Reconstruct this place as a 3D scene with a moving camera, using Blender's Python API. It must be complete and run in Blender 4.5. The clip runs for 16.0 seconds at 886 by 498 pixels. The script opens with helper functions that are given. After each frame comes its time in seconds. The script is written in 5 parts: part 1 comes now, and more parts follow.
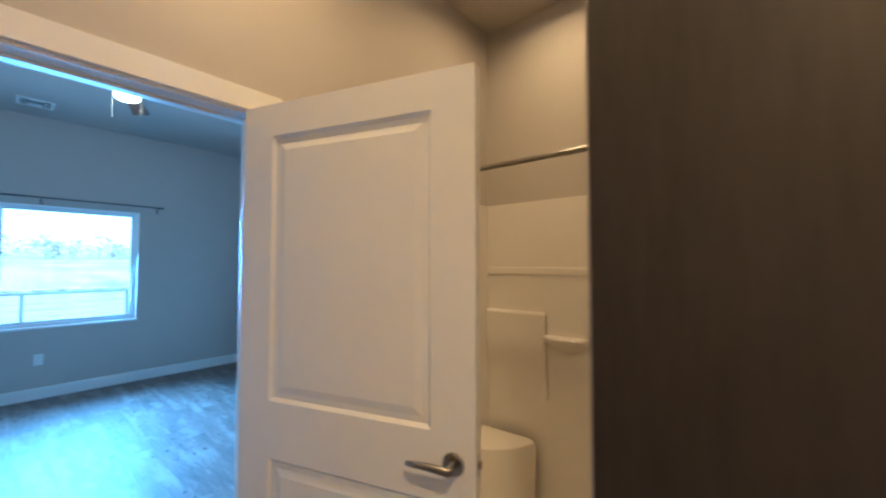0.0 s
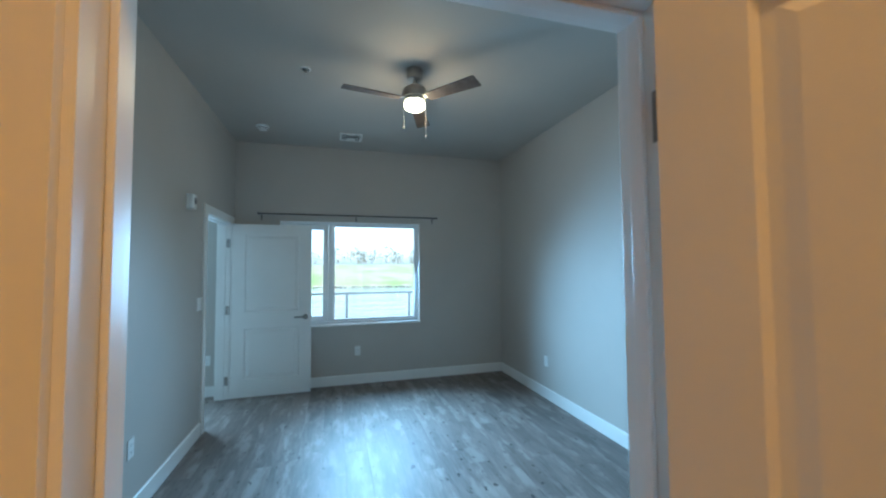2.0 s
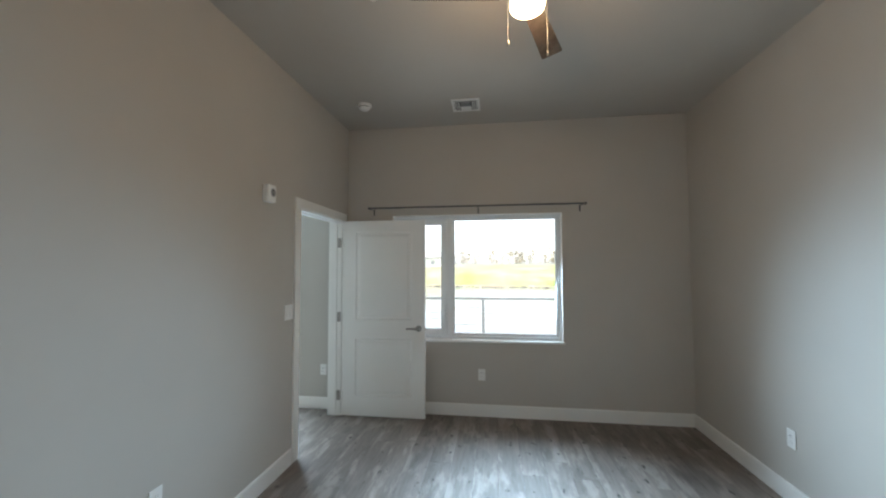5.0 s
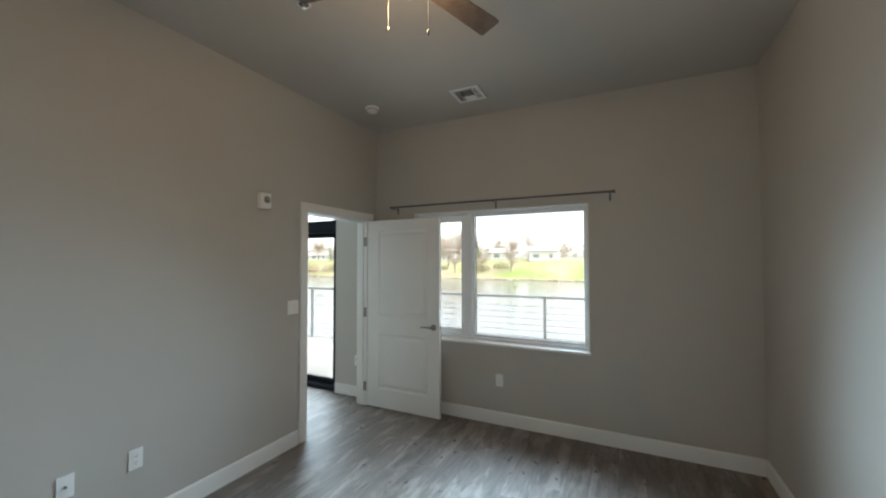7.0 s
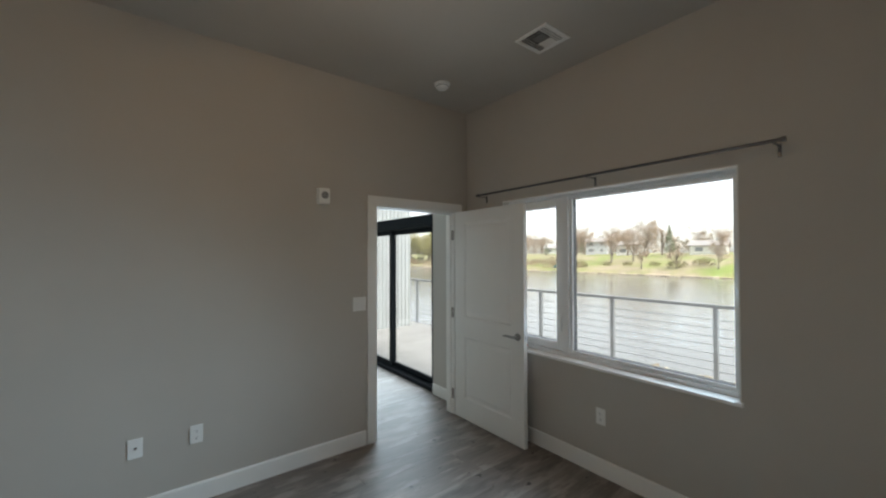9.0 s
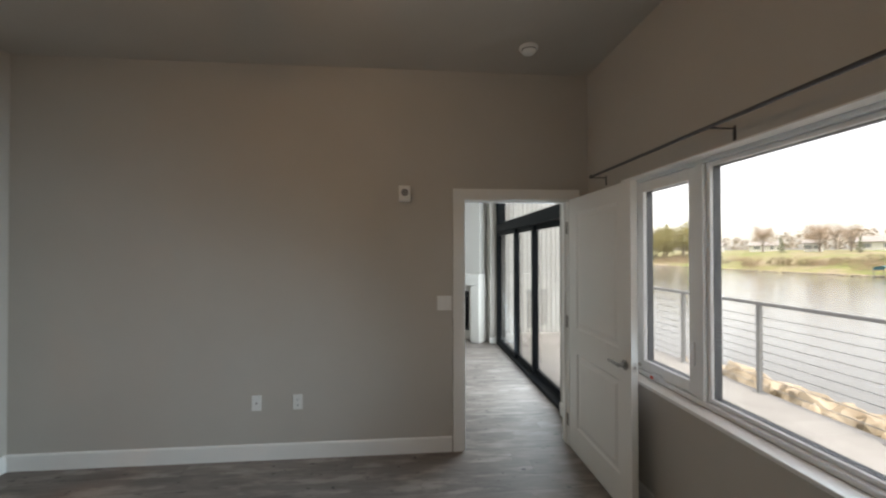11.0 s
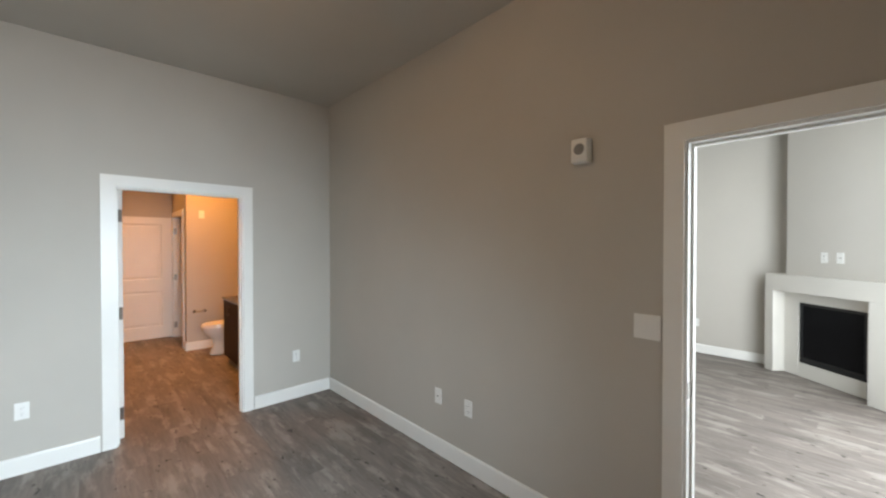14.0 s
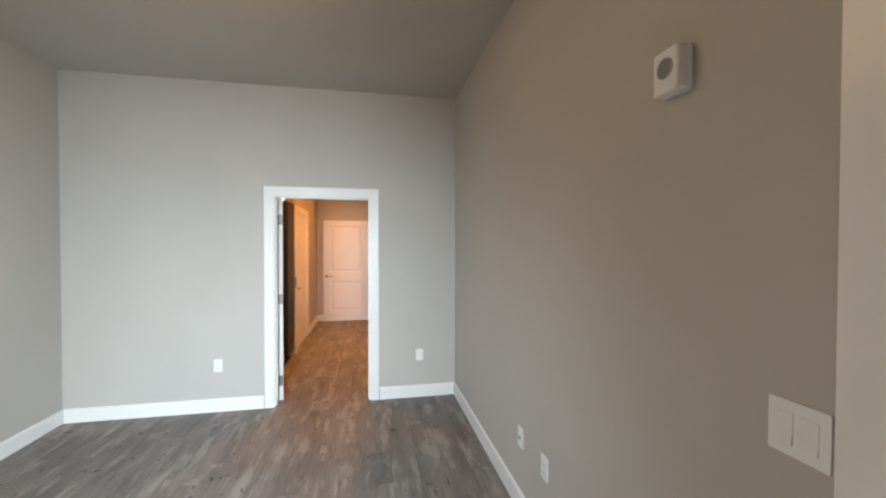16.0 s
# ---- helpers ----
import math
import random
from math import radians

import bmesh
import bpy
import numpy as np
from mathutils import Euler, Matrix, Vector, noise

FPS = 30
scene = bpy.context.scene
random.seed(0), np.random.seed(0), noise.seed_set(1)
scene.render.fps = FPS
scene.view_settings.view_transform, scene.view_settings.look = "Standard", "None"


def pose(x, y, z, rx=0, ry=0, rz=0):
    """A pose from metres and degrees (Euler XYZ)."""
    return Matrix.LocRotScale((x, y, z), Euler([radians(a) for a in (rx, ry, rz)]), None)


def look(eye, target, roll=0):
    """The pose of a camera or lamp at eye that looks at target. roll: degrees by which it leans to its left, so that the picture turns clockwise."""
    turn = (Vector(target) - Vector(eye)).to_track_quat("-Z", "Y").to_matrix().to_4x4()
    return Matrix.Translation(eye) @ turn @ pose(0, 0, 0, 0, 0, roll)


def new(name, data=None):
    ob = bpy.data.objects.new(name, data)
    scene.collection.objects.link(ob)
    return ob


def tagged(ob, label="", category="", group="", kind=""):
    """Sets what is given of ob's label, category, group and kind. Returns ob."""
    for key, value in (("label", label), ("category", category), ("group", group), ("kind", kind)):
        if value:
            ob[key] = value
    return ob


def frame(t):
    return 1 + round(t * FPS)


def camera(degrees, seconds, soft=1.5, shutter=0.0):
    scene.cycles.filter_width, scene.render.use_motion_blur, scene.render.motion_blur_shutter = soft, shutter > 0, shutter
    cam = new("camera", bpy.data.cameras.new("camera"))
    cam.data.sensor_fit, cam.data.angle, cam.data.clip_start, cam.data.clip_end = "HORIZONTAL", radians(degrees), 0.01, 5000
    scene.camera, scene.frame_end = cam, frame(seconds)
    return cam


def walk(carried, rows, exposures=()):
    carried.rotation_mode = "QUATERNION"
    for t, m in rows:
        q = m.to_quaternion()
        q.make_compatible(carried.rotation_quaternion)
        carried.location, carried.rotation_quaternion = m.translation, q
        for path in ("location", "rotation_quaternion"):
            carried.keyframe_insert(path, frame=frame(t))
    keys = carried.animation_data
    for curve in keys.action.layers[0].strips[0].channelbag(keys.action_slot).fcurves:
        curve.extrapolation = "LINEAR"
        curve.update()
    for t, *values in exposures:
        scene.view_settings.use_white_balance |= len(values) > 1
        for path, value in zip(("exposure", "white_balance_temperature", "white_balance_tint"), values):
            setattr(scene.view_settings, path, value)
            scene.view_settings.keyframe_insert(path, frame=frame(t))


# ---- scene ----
cam = camera(99.1, 16.0, soft=2.2, shutter=0.3)
PATH = [
    (0, (1.58, 1.146, 1.468), (0.288, 2.671, 1.542), 0.0),
    (0.5, (1.334, 1.151, 1.485), (-0.225, 2.401, 1.563), -0.2),
    (1, (1.091, 1.112, 1.508), (-0.629, 2.129, 1.589), -0.1),
    (1.5, (0.886, 1.12, 1.507), (-0.956, 1.896, 1.588), -0.3),
    (2, (0.667, 1.172, 1.515), (-1.254, 1.723, 1.606), -0.4),
    (2.5, (0.493, 1.207, 1.521), (-1.472, 1.566, 1.613), -0.3),
    (3, (0.306, 1.224, 1.518), (-1.675, 1.481, 1.615), -0.3),
    (3.5, (0.117, 1.275, 1.519), (-1.872, 1.462, 1.609), -0.4),
    (4, (-0.102, 1.342, 1.516), (-2.099, 1.412, 1.609), -0.4),
    (4.5, (-0.293, 1.423, 1.505), (-2.289, 1.341, 1.599), -0.4),
    (4.7, (-0.357, 1.487, 1.518), (-2.348, 1.326, 1.613), -0.3),
    (7, (-0.847, 2.597, 1.59), (-2.645, 1.723, 1.651), -0.1),
    (7.5, (-1.067, 2.755, 1.592), (-2.753, 1.68, 1.65), -0.1),
    (8, (-1.297, 2.831, 1.585), (-2.85, 1.572, 1.635), -0.1),
    (8.2, (-1.398, 2.852, 1.597), (-2.895, 1.526, 1.641), -0.1),
    (10.5, (-2.693, 3.083, 1.593), (-3.17, 1.141, 1.624), -0.1),
    (11, (-2.963, 3.039, 1.597), (-3.128, 1.046, 1.616), -0.1),
    (11.5, (-3.212, 2.947, 1.596), (-3.046, 0.953, 1.608), -0.1),
    (12, (-3.425, 2.828, 1.583), (-2.96, 0.883, 1.589), -0.0),
    (12.5, (-3.607, 2.641, 1.577), (-2.855, 0.787, 1.581), -0.0),
    (13, (-3.712, 2.4, 1.576), (-2.689, 0.682, 1.559), -0.0),
    (13.5, (-3.793, 2.179, 1.584), (-2.536, 0.624, 1.561), 0.0),
    (14, (-3.866, 1.91, 1.577), (-2.403, 0.546, 1.553), -0.0),
    (14.5, (-3.896, 1.657, 1.572), (-2.253, 0.517, 1.541), -0.0),
    (15, (-3.886, 1.387, 1.574), (-2.101, 0.485, 1.543), 0.0),
    (15.5, (-3.866, 1.133, 1.573), (-1.983, 0.461, 1.542), 0.0),
    (16, (-3.846, 0.871, 1.578), (-1.882, 0.492, 1.547), 0.1),
]
EXPOSURES = [
    (0, 2.62, 3520, -6), (0.5, 2.22, 3620, -4), (1, 2.0, 3750, -6), (1.5, 2.1, 4200, -8), (2, 2.13, 4640, -7), (2.5, 2.22, 5350, -1), (3, 2.28, 5800, 3), (3.5, 2.35, 6050, 8), (4.5, 2.33, 6250, 9),
    (7, 2.1, 6500, 8), (8, 1.88, 6500, 8), (10.5, 1.56, 7150, 15), (11.5, 1.86, 7450, 17), (12.5, 2.16, 7800, 18), (14, 2.14, 7650, 18), (15, 2.2, 7600, 18), (16, 2.4, 7600, 18),
]
walk(cam, [(t, look(eye, target, roll)) for t, eye, target, roll in PATH], EXPOSURES)

# ---- light and exposure ----
world = bpy.data.worlds.new("sky")
scene.world = world
world.use_nodes = True
wn = world.node_tree
sky = wn.nodes.new("ShaderNodeTexSky")
sky.sky_type = "NISHITA"
sky.sun_disc = False
sky.sun_elevation = radians(64.5)
sky.sun_rotation = radians(12)
sky.air_density, sky.dust_density, sky.ozone_density = 1.0, 2.0, 1.0
pale = wn.nodes.new("ShaderNodeHueSaturation")
pale.inputs["Saturation"].default_value = 0.35
wn.links.new(sky.outputs[0], pale.inputs["Color"])
wn.links.new(pale.outputs[0], wn.nodes["Background"].inputs[0])
wn.nodes["Background"].inputs[1].default_value = 0.15


def lamp(name, kind, m, energy, color=(1, 1, 1), **kw):
    data = bpy.data.lights.new(name, kind)
    data.energy, data.color = energy, color
    for key, value in kw.items():
        if key == "size":
            data.size = value
        elif key == "size_y":
            data.shape, data.size_y = "RECTANGLE", value
        elif key == "angle":
            data.angle = value
        elif key == "radius":
            data.shadow_soft_size = value
        elif key == "disk":
            data.shape, data.size = "DISK", value
        elif key == "spread":
            data.spread = value
    ob = new(name, data)
    ob.matrix_world = m
    return ob


lamp("sun", "SUN", look((0, 0, 30), (-3, -14, 0)), 1.5, (1.0, 0.96, 0.9), angle=radians(14))
# daylight through the bedroom window and the living room's sliding doors
lamp("window_daylight", "AREA", look((-4.385, 1.63, 1.50), (0, 2.30, -0.05)), 15.5, (0.56, 0.80, 1.0), size=1.30, size_y=1.08, spread=radians(95))
lamp("slider_daylight", "AREA", look((-4.436, -1.95, 1.50), (0, -2.05, 1.35)), 47, (0.65, 0.85, 1.0), size=2.5, size_y=2.7, spread=radians(172))
WARM = (1.0, 0.41, 0.085)
lamp("fan_lamp", "POINT", pose(-2.205, 1.772, 2.735), 2.8, (1.0, 0.64, 0.34), radius=0.10)
# Bathroom lamps out of view; the last is added only to brighten the shower.
for lx, ly, e, wide in ((0.72, 1.62, 3.0, 165), (2.15, 0.80, 7.0, 135), (3.35, 1.40, 1.4, 115), (0.70, 2.90, 1.4, 165)):
    lamp("unseen_downlight_lamp", "AREA", pose(lx, ly, 3.045), e, WARM, disk=0.15, spread=radians(wide))


# ---- materials ----
def mat(name, rough=0.5, metal=0.0):
    m = bpy.data.materials.new(name)
    m.use_nodes = True
    b = m.node_tree.nodes["Principled BSDF"]
    b.inputs["Roughness"].default_value = rough
    b.inputs["Metallic"].default_value = metal
    return m, m.node_tree.nodes, m.node_tree.links, b


def ramp(nodes, stops):
    r = nodes.new("ShaderNodeValToRGB")
    e = r.color_ramp.elements
    while len(e) < len(stops):
        e.new(0.5)
    for el, (p, c) in zip(e, stops):
        el.position, el.color = p, (*c, 1)
    return r


def noise_at(nodes, links, scale, detail=4.0, stretch=None, coord="Position", rough=0.55):
    n = nodes.new("ShaderNodeTexNoise")
    n.inputs["Scale"].default_value, n.inputs["Detail"].default_value = scale, detail
    n.inputs["Roughness"].default_value = rough
    if coord == "Position":
        src = nodes.new("ShaderNodeNewGeometry").outputs["Position"]
    else:
        src = nodes.new("ShaderNodeTexCoord").outputs[coord]
    if stretch:
        mp = nodes.new("ShaderNodeMapping")
        mp.inputs["Scale"].default_value = stretch
        links.new(src, mp.inputs[0])
        src = mp.outputs[0]
    links.new(src, n.inputs["Vector"])
    return n


def plain(name, base, rough=0.5, metal=0.0, vary=0.06, scale=3.0, bump=0.0, bump_scale=300.0, rvary=0.05):
    """A paint, plastic or metal: slight mottling, uneven gloss and fine relief."""
    m, nodes, links, b = mat(name, rough, metal)
    n = noise_at(nodes, links, scale, 5)
    lo = tuple(c * (1 - vary) for c in base)
    hi = tuple(min(1, c * (1 + vary)) for c in base)
    r = ramp(nodes, [(0.3, lo), (0.7, hi)])
    links.new(n.outputs["Fac"], r.inputs[0])
    links.new(r.outputs[0], b.inputs["Base Color"])
    g = nodes.new("ShaderNodeMapRange")
    g.inputs["To Min"].default_value, g.inputs["To Max"].default_value = max(0.02, rough - rvary), min(1, rough + rvary)
    n2 = noise_at(nodes, links, scale * 9, 3)
    links.new(n2.outputs["Fac"], g.inputs["Value"])
    links.new(g.outputs[0], b.inputs["Roughness"])
    if bump:
        nb = noise_at(nodes, links, bump_scale, 2)
        bp = nodes.new("ShaderNodeBump")
        bp.inputs["Strength"].default_value, bp.inputs["Distance"].default_value = bump, 0.002
        links.new(nb.outputs["Fac"], bp.inputs["Height"])
        links.new(bp.outputs[0], b.inputs["Normal"])
    return m


def glowing(name, color, strength):
    m, nodes, links, b = mat(name, 0.4)
    b.inputs["Base Color"].default_value = (0.9, 0.88, 0.82, 1)
    b.inputs["Emission Color"].default_value = (*color, 1)
    b.inputs["Emission Strength"].default_value = strength
    return m


WALL = plain("wall_paint", (0.485, 0.455, 0.412), 0.62, vary=0.03, scale=1.6, bump=0.25, bump_scale=260)
CEIL = plain("ceiling_paint", (0.475, 0.445, 0.402), 0.75, vary=0.03, scale=1.3, bump=0.35, bump_scale=160)
BREAST = plain("chimney_paint", (0.545, 0.52, 0.48), 0.6, vary=0.02, scale=1.5, bump=0.25, bump_scale=260)
TRIM = plain("trim_paint", (0.80, 0.79, 0.76), 0.34, vary=0.02, scale=4, bump=0.08, bump_scale=120)
DOORPAINT = plain("door_paint", (0.78, 0.77, 0.74), 0.36, vary=0.02, scale=3, bump=0.15, bump_scale=220)
PLASTIC = plain("white_plastic", (0.80, 0.80, 0.78), 0.35, vary=0.01)
SLOT = plain("dark_slot", (0.03, 0.03, 0.03), 0.6)
VINYL = plain("white_vinyl", (0.80, 0.82, 0.83), 0.32, vary=0.02)
NICKEL = plain("satin_nickel", (0.33, 0.325, 0.31), 0.28, 1.0, vary=0.05, scale=30)
HINGE = plain("dark_nickel", (0.33, 0.31, 0.29), 0.38, 1.0, vary=0.08, scale=30)
BRUSHED = plain("brushed_nickel", (0.42, 0.39, 0.35), 0.34, 1.0, vary=0.08, scale=40)
CHROME = plain("chrome", (0.75, 0.75, 0.75), 0.12, 1.0, vary=0.02)
RODMETAL = plain("pewter_rod", (0.12, 0.122, 0.13), 0.32, 0.7, vary=0.1)
CLADDING = plain("dark_cladding", (0.045, 0.052, 0.06), 0.55, vary=0.08)
LATCHPLATE = plain("satin_latch_plate", (0.62, 0.61, 0.59), 0.4, 0.5, vary=0.03)
BLACKFRAME = plain("dark_aluminium", (0.016, 0.020, 0.024), 0.5, 0.0, vary=0.1)
BLACKFRAME.node_tree.nodes["Principled BSDF"].inputs["Specular IOR Level"].default_value = 0.08
FIREBLACK = plain("firebox_black", (0.012, 0.012, 0.013), 0.5, vary=0.2)
FIREGLASS = plain("firebox_glass", (0.008, 0.008, 0.009), 0.16, vary=0.1)
FIREGLASS.node_tree.nodes["Principled BSDF"].inputs["Specular IOR Level"].default_value = 0.15
FPSTONE = plain("fireplace_plaster", (0.66, 0.635, 0.59), 0.5, vary=0.025, scale=2, bump=0.1, bump_scale=90)
PORCELAIN = plain("porcelain", (0.82, 0.80, 0.77), 0.12, vary=0.01)
ACRYLIC = plain("shower_acrylic", (0.80, 0.77, 0.71), 0.16, vary=0.015)
COUNTER = plain("dark_quartz", (0.022, 0.016, 0.013), 0.2, vary=0.5, scale=60)
BRONZEPULL = plain("bronze_pull", (0.10, 0.075, 0.06), 0.4, 0.8)
RAILMETAL = plain("rail_grey_metal", (0.26, 0.27, 0.275), 0.5, 0.3, vary=0.06)
CABLE = plain("steel_cable", (0.34, 0.35, 0.35), 0.4, 0.9)
CONCRETE = plain("patio_concrete", (0.28, 0.278, 0.27), 0.85, vary=0.14, scale=2.2, bump=0.5, bump_scale=90)
SIDING = plain("ribbed_siding", (0.46, 0.48, 0.475), 0.45, 0.2, vary=0.05, scale=1.5)
FABRICSTEM = plain("sprinkler_metal", (0.7, 0.68, 0.64), 0.3, 0.9)


def dark_wood(name, lo, hi, rough, stretch):
    m, nodes, links, b = mat(name, rough)
    n = noise_at(nodes, links, 6.0, 8, stretch, rough=0.65)
    r = ramp(nodes, [(0.3, lo), (0.72, hi)])
    links.new(n.outputs["Fac"], r.inputs[0])
    links.new(r.outputs[0], b.inputs["Base Color"])
    bp = nodes.new("ShaderNodeBump")
    bp.inputs["Strength"].default_value, bp.inputs["Distance"].default_value = 0.15, 0.001
    links.new(n.outputs["Fac"], bp.inputs["Height"])
    links.new(bp.outputs[0], b.inputs["Normal"])
    b.inputs["Specular IOR Level"].default_value = 0.16
    return m


ESPRESSO = dark_wood("espresso_wood", (0.018, 0.0095, 0.0073), (0.036, 0.0185, 0.014), 0.58, (9, 9, 0.7))
# Same espresso wood again, its colour and gloss lifted to imitate lamp glare.
ESPRESSO_LIT = dark_wood("espresso_wood_lit", (0.0215, 0.0165, 0.0128), (0.036, 0.0285, 0.0225), 0.5, (5, 5, 0.7))
ESPRESSO_LIT.node_tree.nodes["Principled BSDF"].inputs["Specular IOR Level"].default_value = 0.45
BLADEWOOD = dark_wood("grey_blade_wood", (0.075, 0.057, 0.044), (0.155, 0.122, 0.098), 0.5, (3, 3, 3))


def plank_material():
    """Grey-brown vinyl planks: long grain, pale worn streaks and dark knots, each plank cut from another stretch of the pattern."""
    m, nodes, links, b = mat("vinyl_planks", 0.42)
    b.inputs["Specular IOR Level"].default_value = 0.22
    geo = nodes.new("ShaderNodeNewGeometry")
    info = nodes.new("ShaderNodeObjectInfo")
    shift = nodes.new("ShaderNodeVectorMath")
    shift.operation = "SCALE"
    comb = nodes.new("ShaderNodeCombineXYZ")
    links.new(info.outputs["Random"], comb.inputs[0])
    links.new(info.outputs["Random"], comb.inputs[1])
    links.new(comb.outputs[0], shift.inputs[0])
    shift.inputs["Scale"].default_value = 37.0
    add = nodes.new("ShaderNodeVectorMath")
    links.new(geo.outputs["Position"], add.inputs[0])
    links.new(shift.outputs[0], add.inputs[1])

    def tex(scale, stretch, detail, rough=0.6):
        mp = nodes.new("ShaderNodeMapping")
        mp.inputs["Scale"].default_value = stretch
        links.new(add.outputs[0], mp.inputs[0])
        n = nodes.new("ShaderNodeTexNoise")
        n.inputs["Scale"].default_value, n.inputs["Detail"].default_value, n.inputs["Roughness"].default_value = scale, detail, rough
        links.new(mp.outputs[0], n.inputs["Vector"])
        return n

    grain = tex(5.0, (1.0, 9.0, 1.0), 8, 0.62)
    broad = tex(1.3, (1.0, 4.5, 1.0), 3, 0.5)
    patch = tex(2.1, (1.0, 3.6, 1.0), 9, 0.62)
    smear = tex(1.7, (1.0, 4.2, 1.0), 7, 0.6)
    knots = tex(9.0, (1.0, 1.7, 1.0), 4, 0.6)

    def blend(fac, amount, under, color):
        k = nodes.new("ShaderNodeMath")
        k.operation = "MULTIPLY"
        k.inputs[1].default_value = amount
        links.new(fac, k.inputs[0])
        mx = nodes.new("ShaderNodeMixRGB")
        mx.inputs[2].default_value = (*color, 1)
        links.new(k.outputs[0], mx.inputs[0])
        links.new(under, mx.inputs[1])
        return mx.outputs[0]

    base = ramp(nodes, [(0.34, (0.128, 0.107, 0.096)), (0.5, (0.186, 0.158, 0.141)), (0.66, (0.248, 0.212, 0.188))])
    both = nodes.new("ShaderNodeMixRGB")
    both.inputs[0].default_value = 0.48
    links.new(broad.outputs["Fac"], both.inputs[1])
    links.new(grain.outputs["Fac"], both.inputs[2])
    links.new(both.outputs[0], base.inputs[0])
    pale = ramp(nodes, [(0.51, (0, 0, 0)), (0.615, (1, 1, 1))])
    links.new(patch.outputs["Fac"], pale.inputs[0])
    col = blend(pale.outputs[0], 0.56, base.outputs[0], (0.365, 0.328, 0.290))
    murk = ramp(nodes, [(0.55, (0, 0, 0)), (0.64, (1, 1, 1))])
    links.new(smear.outputs["Fac"], murk.inputs[0])
    col = blend(murk.outputs[0], 0.5, col, (0.094, 0.079, 0.072))
    dark = ramp(nodes, [(0.635, (0, 0, 0)), (0.675, (1, 1, 1))])
    links.new(knots.outputs["Fac"], dark.inputs[0])
    col = blend(dark.outputs[0], 0.85, col, (0.035, 0.028, 0.025))
    tone = nodes.new("ShaderNodeHueSaturation")
    tr = nodes.new("ShaderNodeMapRange")
    tr.inputs["To Min"].default_value, tr.inputs["To Max"].default_value = 0.92, 1.08
    links.new(info.outputs["Random"], tr.inputs["Value"])
    links.new(tr.outputs[0], tone.inputs["Value"])
    links.new(col, tone.inputs["Color"])
    links.new(tone.outputs[0], b.inputs["Base Color"])
    rr = nodes.new("ShaderNodeMapRange")
    rr.inputs["To Min"].default_value, rr.inputs["To Max"].default_value = 0.42, 0.54
    links.new(grain.outputs["Fac"], rr.inputs["Value"])
    links.new(rr.outputs[0], b.inputs["Roughness"])
    bp = nodes.new("ShaderNodeBump")
    bp.inputs["Strength"].default_value, bp.inputs["Distance"].default_value = 0.15, 0.001
    links.new(grain.outputs["Fac"], bp.inputs["Height"])
    links.new(bp.outputs[0], b.inputs["Normal"])
    return m


PLANK = plank_material()
SUBFLOOR = plain("subfloor", (0.05, 0.042, 0.036), 0.8)


def glass_material(name="window_glass", tint=(0.97, 0.985, 0.98)):
    m = bpy.data.materials.new(name)
    m.use_nodes = True
    nodes, links = m.node_tree.nodes, m.node_tree.links
    out = nodes["Material Output"]
    tr = nodes.new("ShaderNodeBsdfTransparent")
    tr.inputs[0].default_value = (*tint, 1)
    gl = nodes.new("ShaderNodeBsdfGlossy")
    gl.inputs["Roughness"].default_value = 0.01
    lw = nodes.new("ShaderNodeLayerWeight")
    pw = nodes.new("ShaderNodeMath")
    pw.operation = "POWER"
    pw.inputs[1].default_value = 4.0
    links.new(lw.outputs["Facing"], pw.inputs[0])
    fr = nodes.new("ShaderNodeMath")
    fr.operation = "MULTIPLY_ADD"
    fr.inputs[1].default_value, fr.inputs[2].default_value = 0.9, 0.045
    links.new(pw.outputs[0], fr.inputs[0])
    mx = nodes.new("ShaderNodeMixShader")
    links.new(fr.outputs[0], mx.inputs[0])
    links.new(tr.outputs[0], mx.inputs[1])
    links.new(gl.outputs[0], mx.inputs[2])
    links.new(mx.outputs[0], out.inputs[0])
    return m


GLASS = glass_material()


# ---- building helpers ----
def box(bm, x0, x1, y0, y1, z0, z1, bevel=0.0, seg=2, m=None):
    made = bmesh.ops.create_cube(bm, size=1.0)["verts"]
    for v in made:
        v.co = Vector(((x0 + x1) / 2 + v.co.x * (x1 - x0), (y0 + y1) / 2 + v.co.y * (y1 - y0), (z0 + z1) / 2 + v.co.z * (z1 - z0)))
    if bevel:
        es = list({e for v in made for e in v.link_edges})
        res = bmesh.ops.bevel(bm, geom=es, offset=bevel, segments=seg, affect="EDGES", profile=0.6)
        made = list({v for f in res["faces"] for v in f.verts} | {v for v in made if v.is_valid})
    if m is not None:
        bmesh.ops.transform(bm, matrix=m, verts=[v for v in made if v.is_valid])
    return made


def lathe(bm, profile, n=32, m=None):
    """Turned shape about z from (radius, height) pairs."""
    rings, made = [], []
    for r, z in profile:
        ring = [bm.verts.new((r * math.cos(2 * math.pi * k / n), r * math.sin(2 * math.pi * k / n), z)) for k in range(n)]
        rings.append(ring)
        made += ring
    for a, b in zip(rings, rings[1:]):
        for k in range(n):
            bm.faces.new((a[k], a[(k + 1) % n], b[(k + 1) % n], b[k]))
    bm.faces.new(list(reversed(rings[0])))
    bm.faces.new(rings[-1])
    if m is not None:
        bmesh.ops.transform(bm, matrix=m, verts=made)
    return made


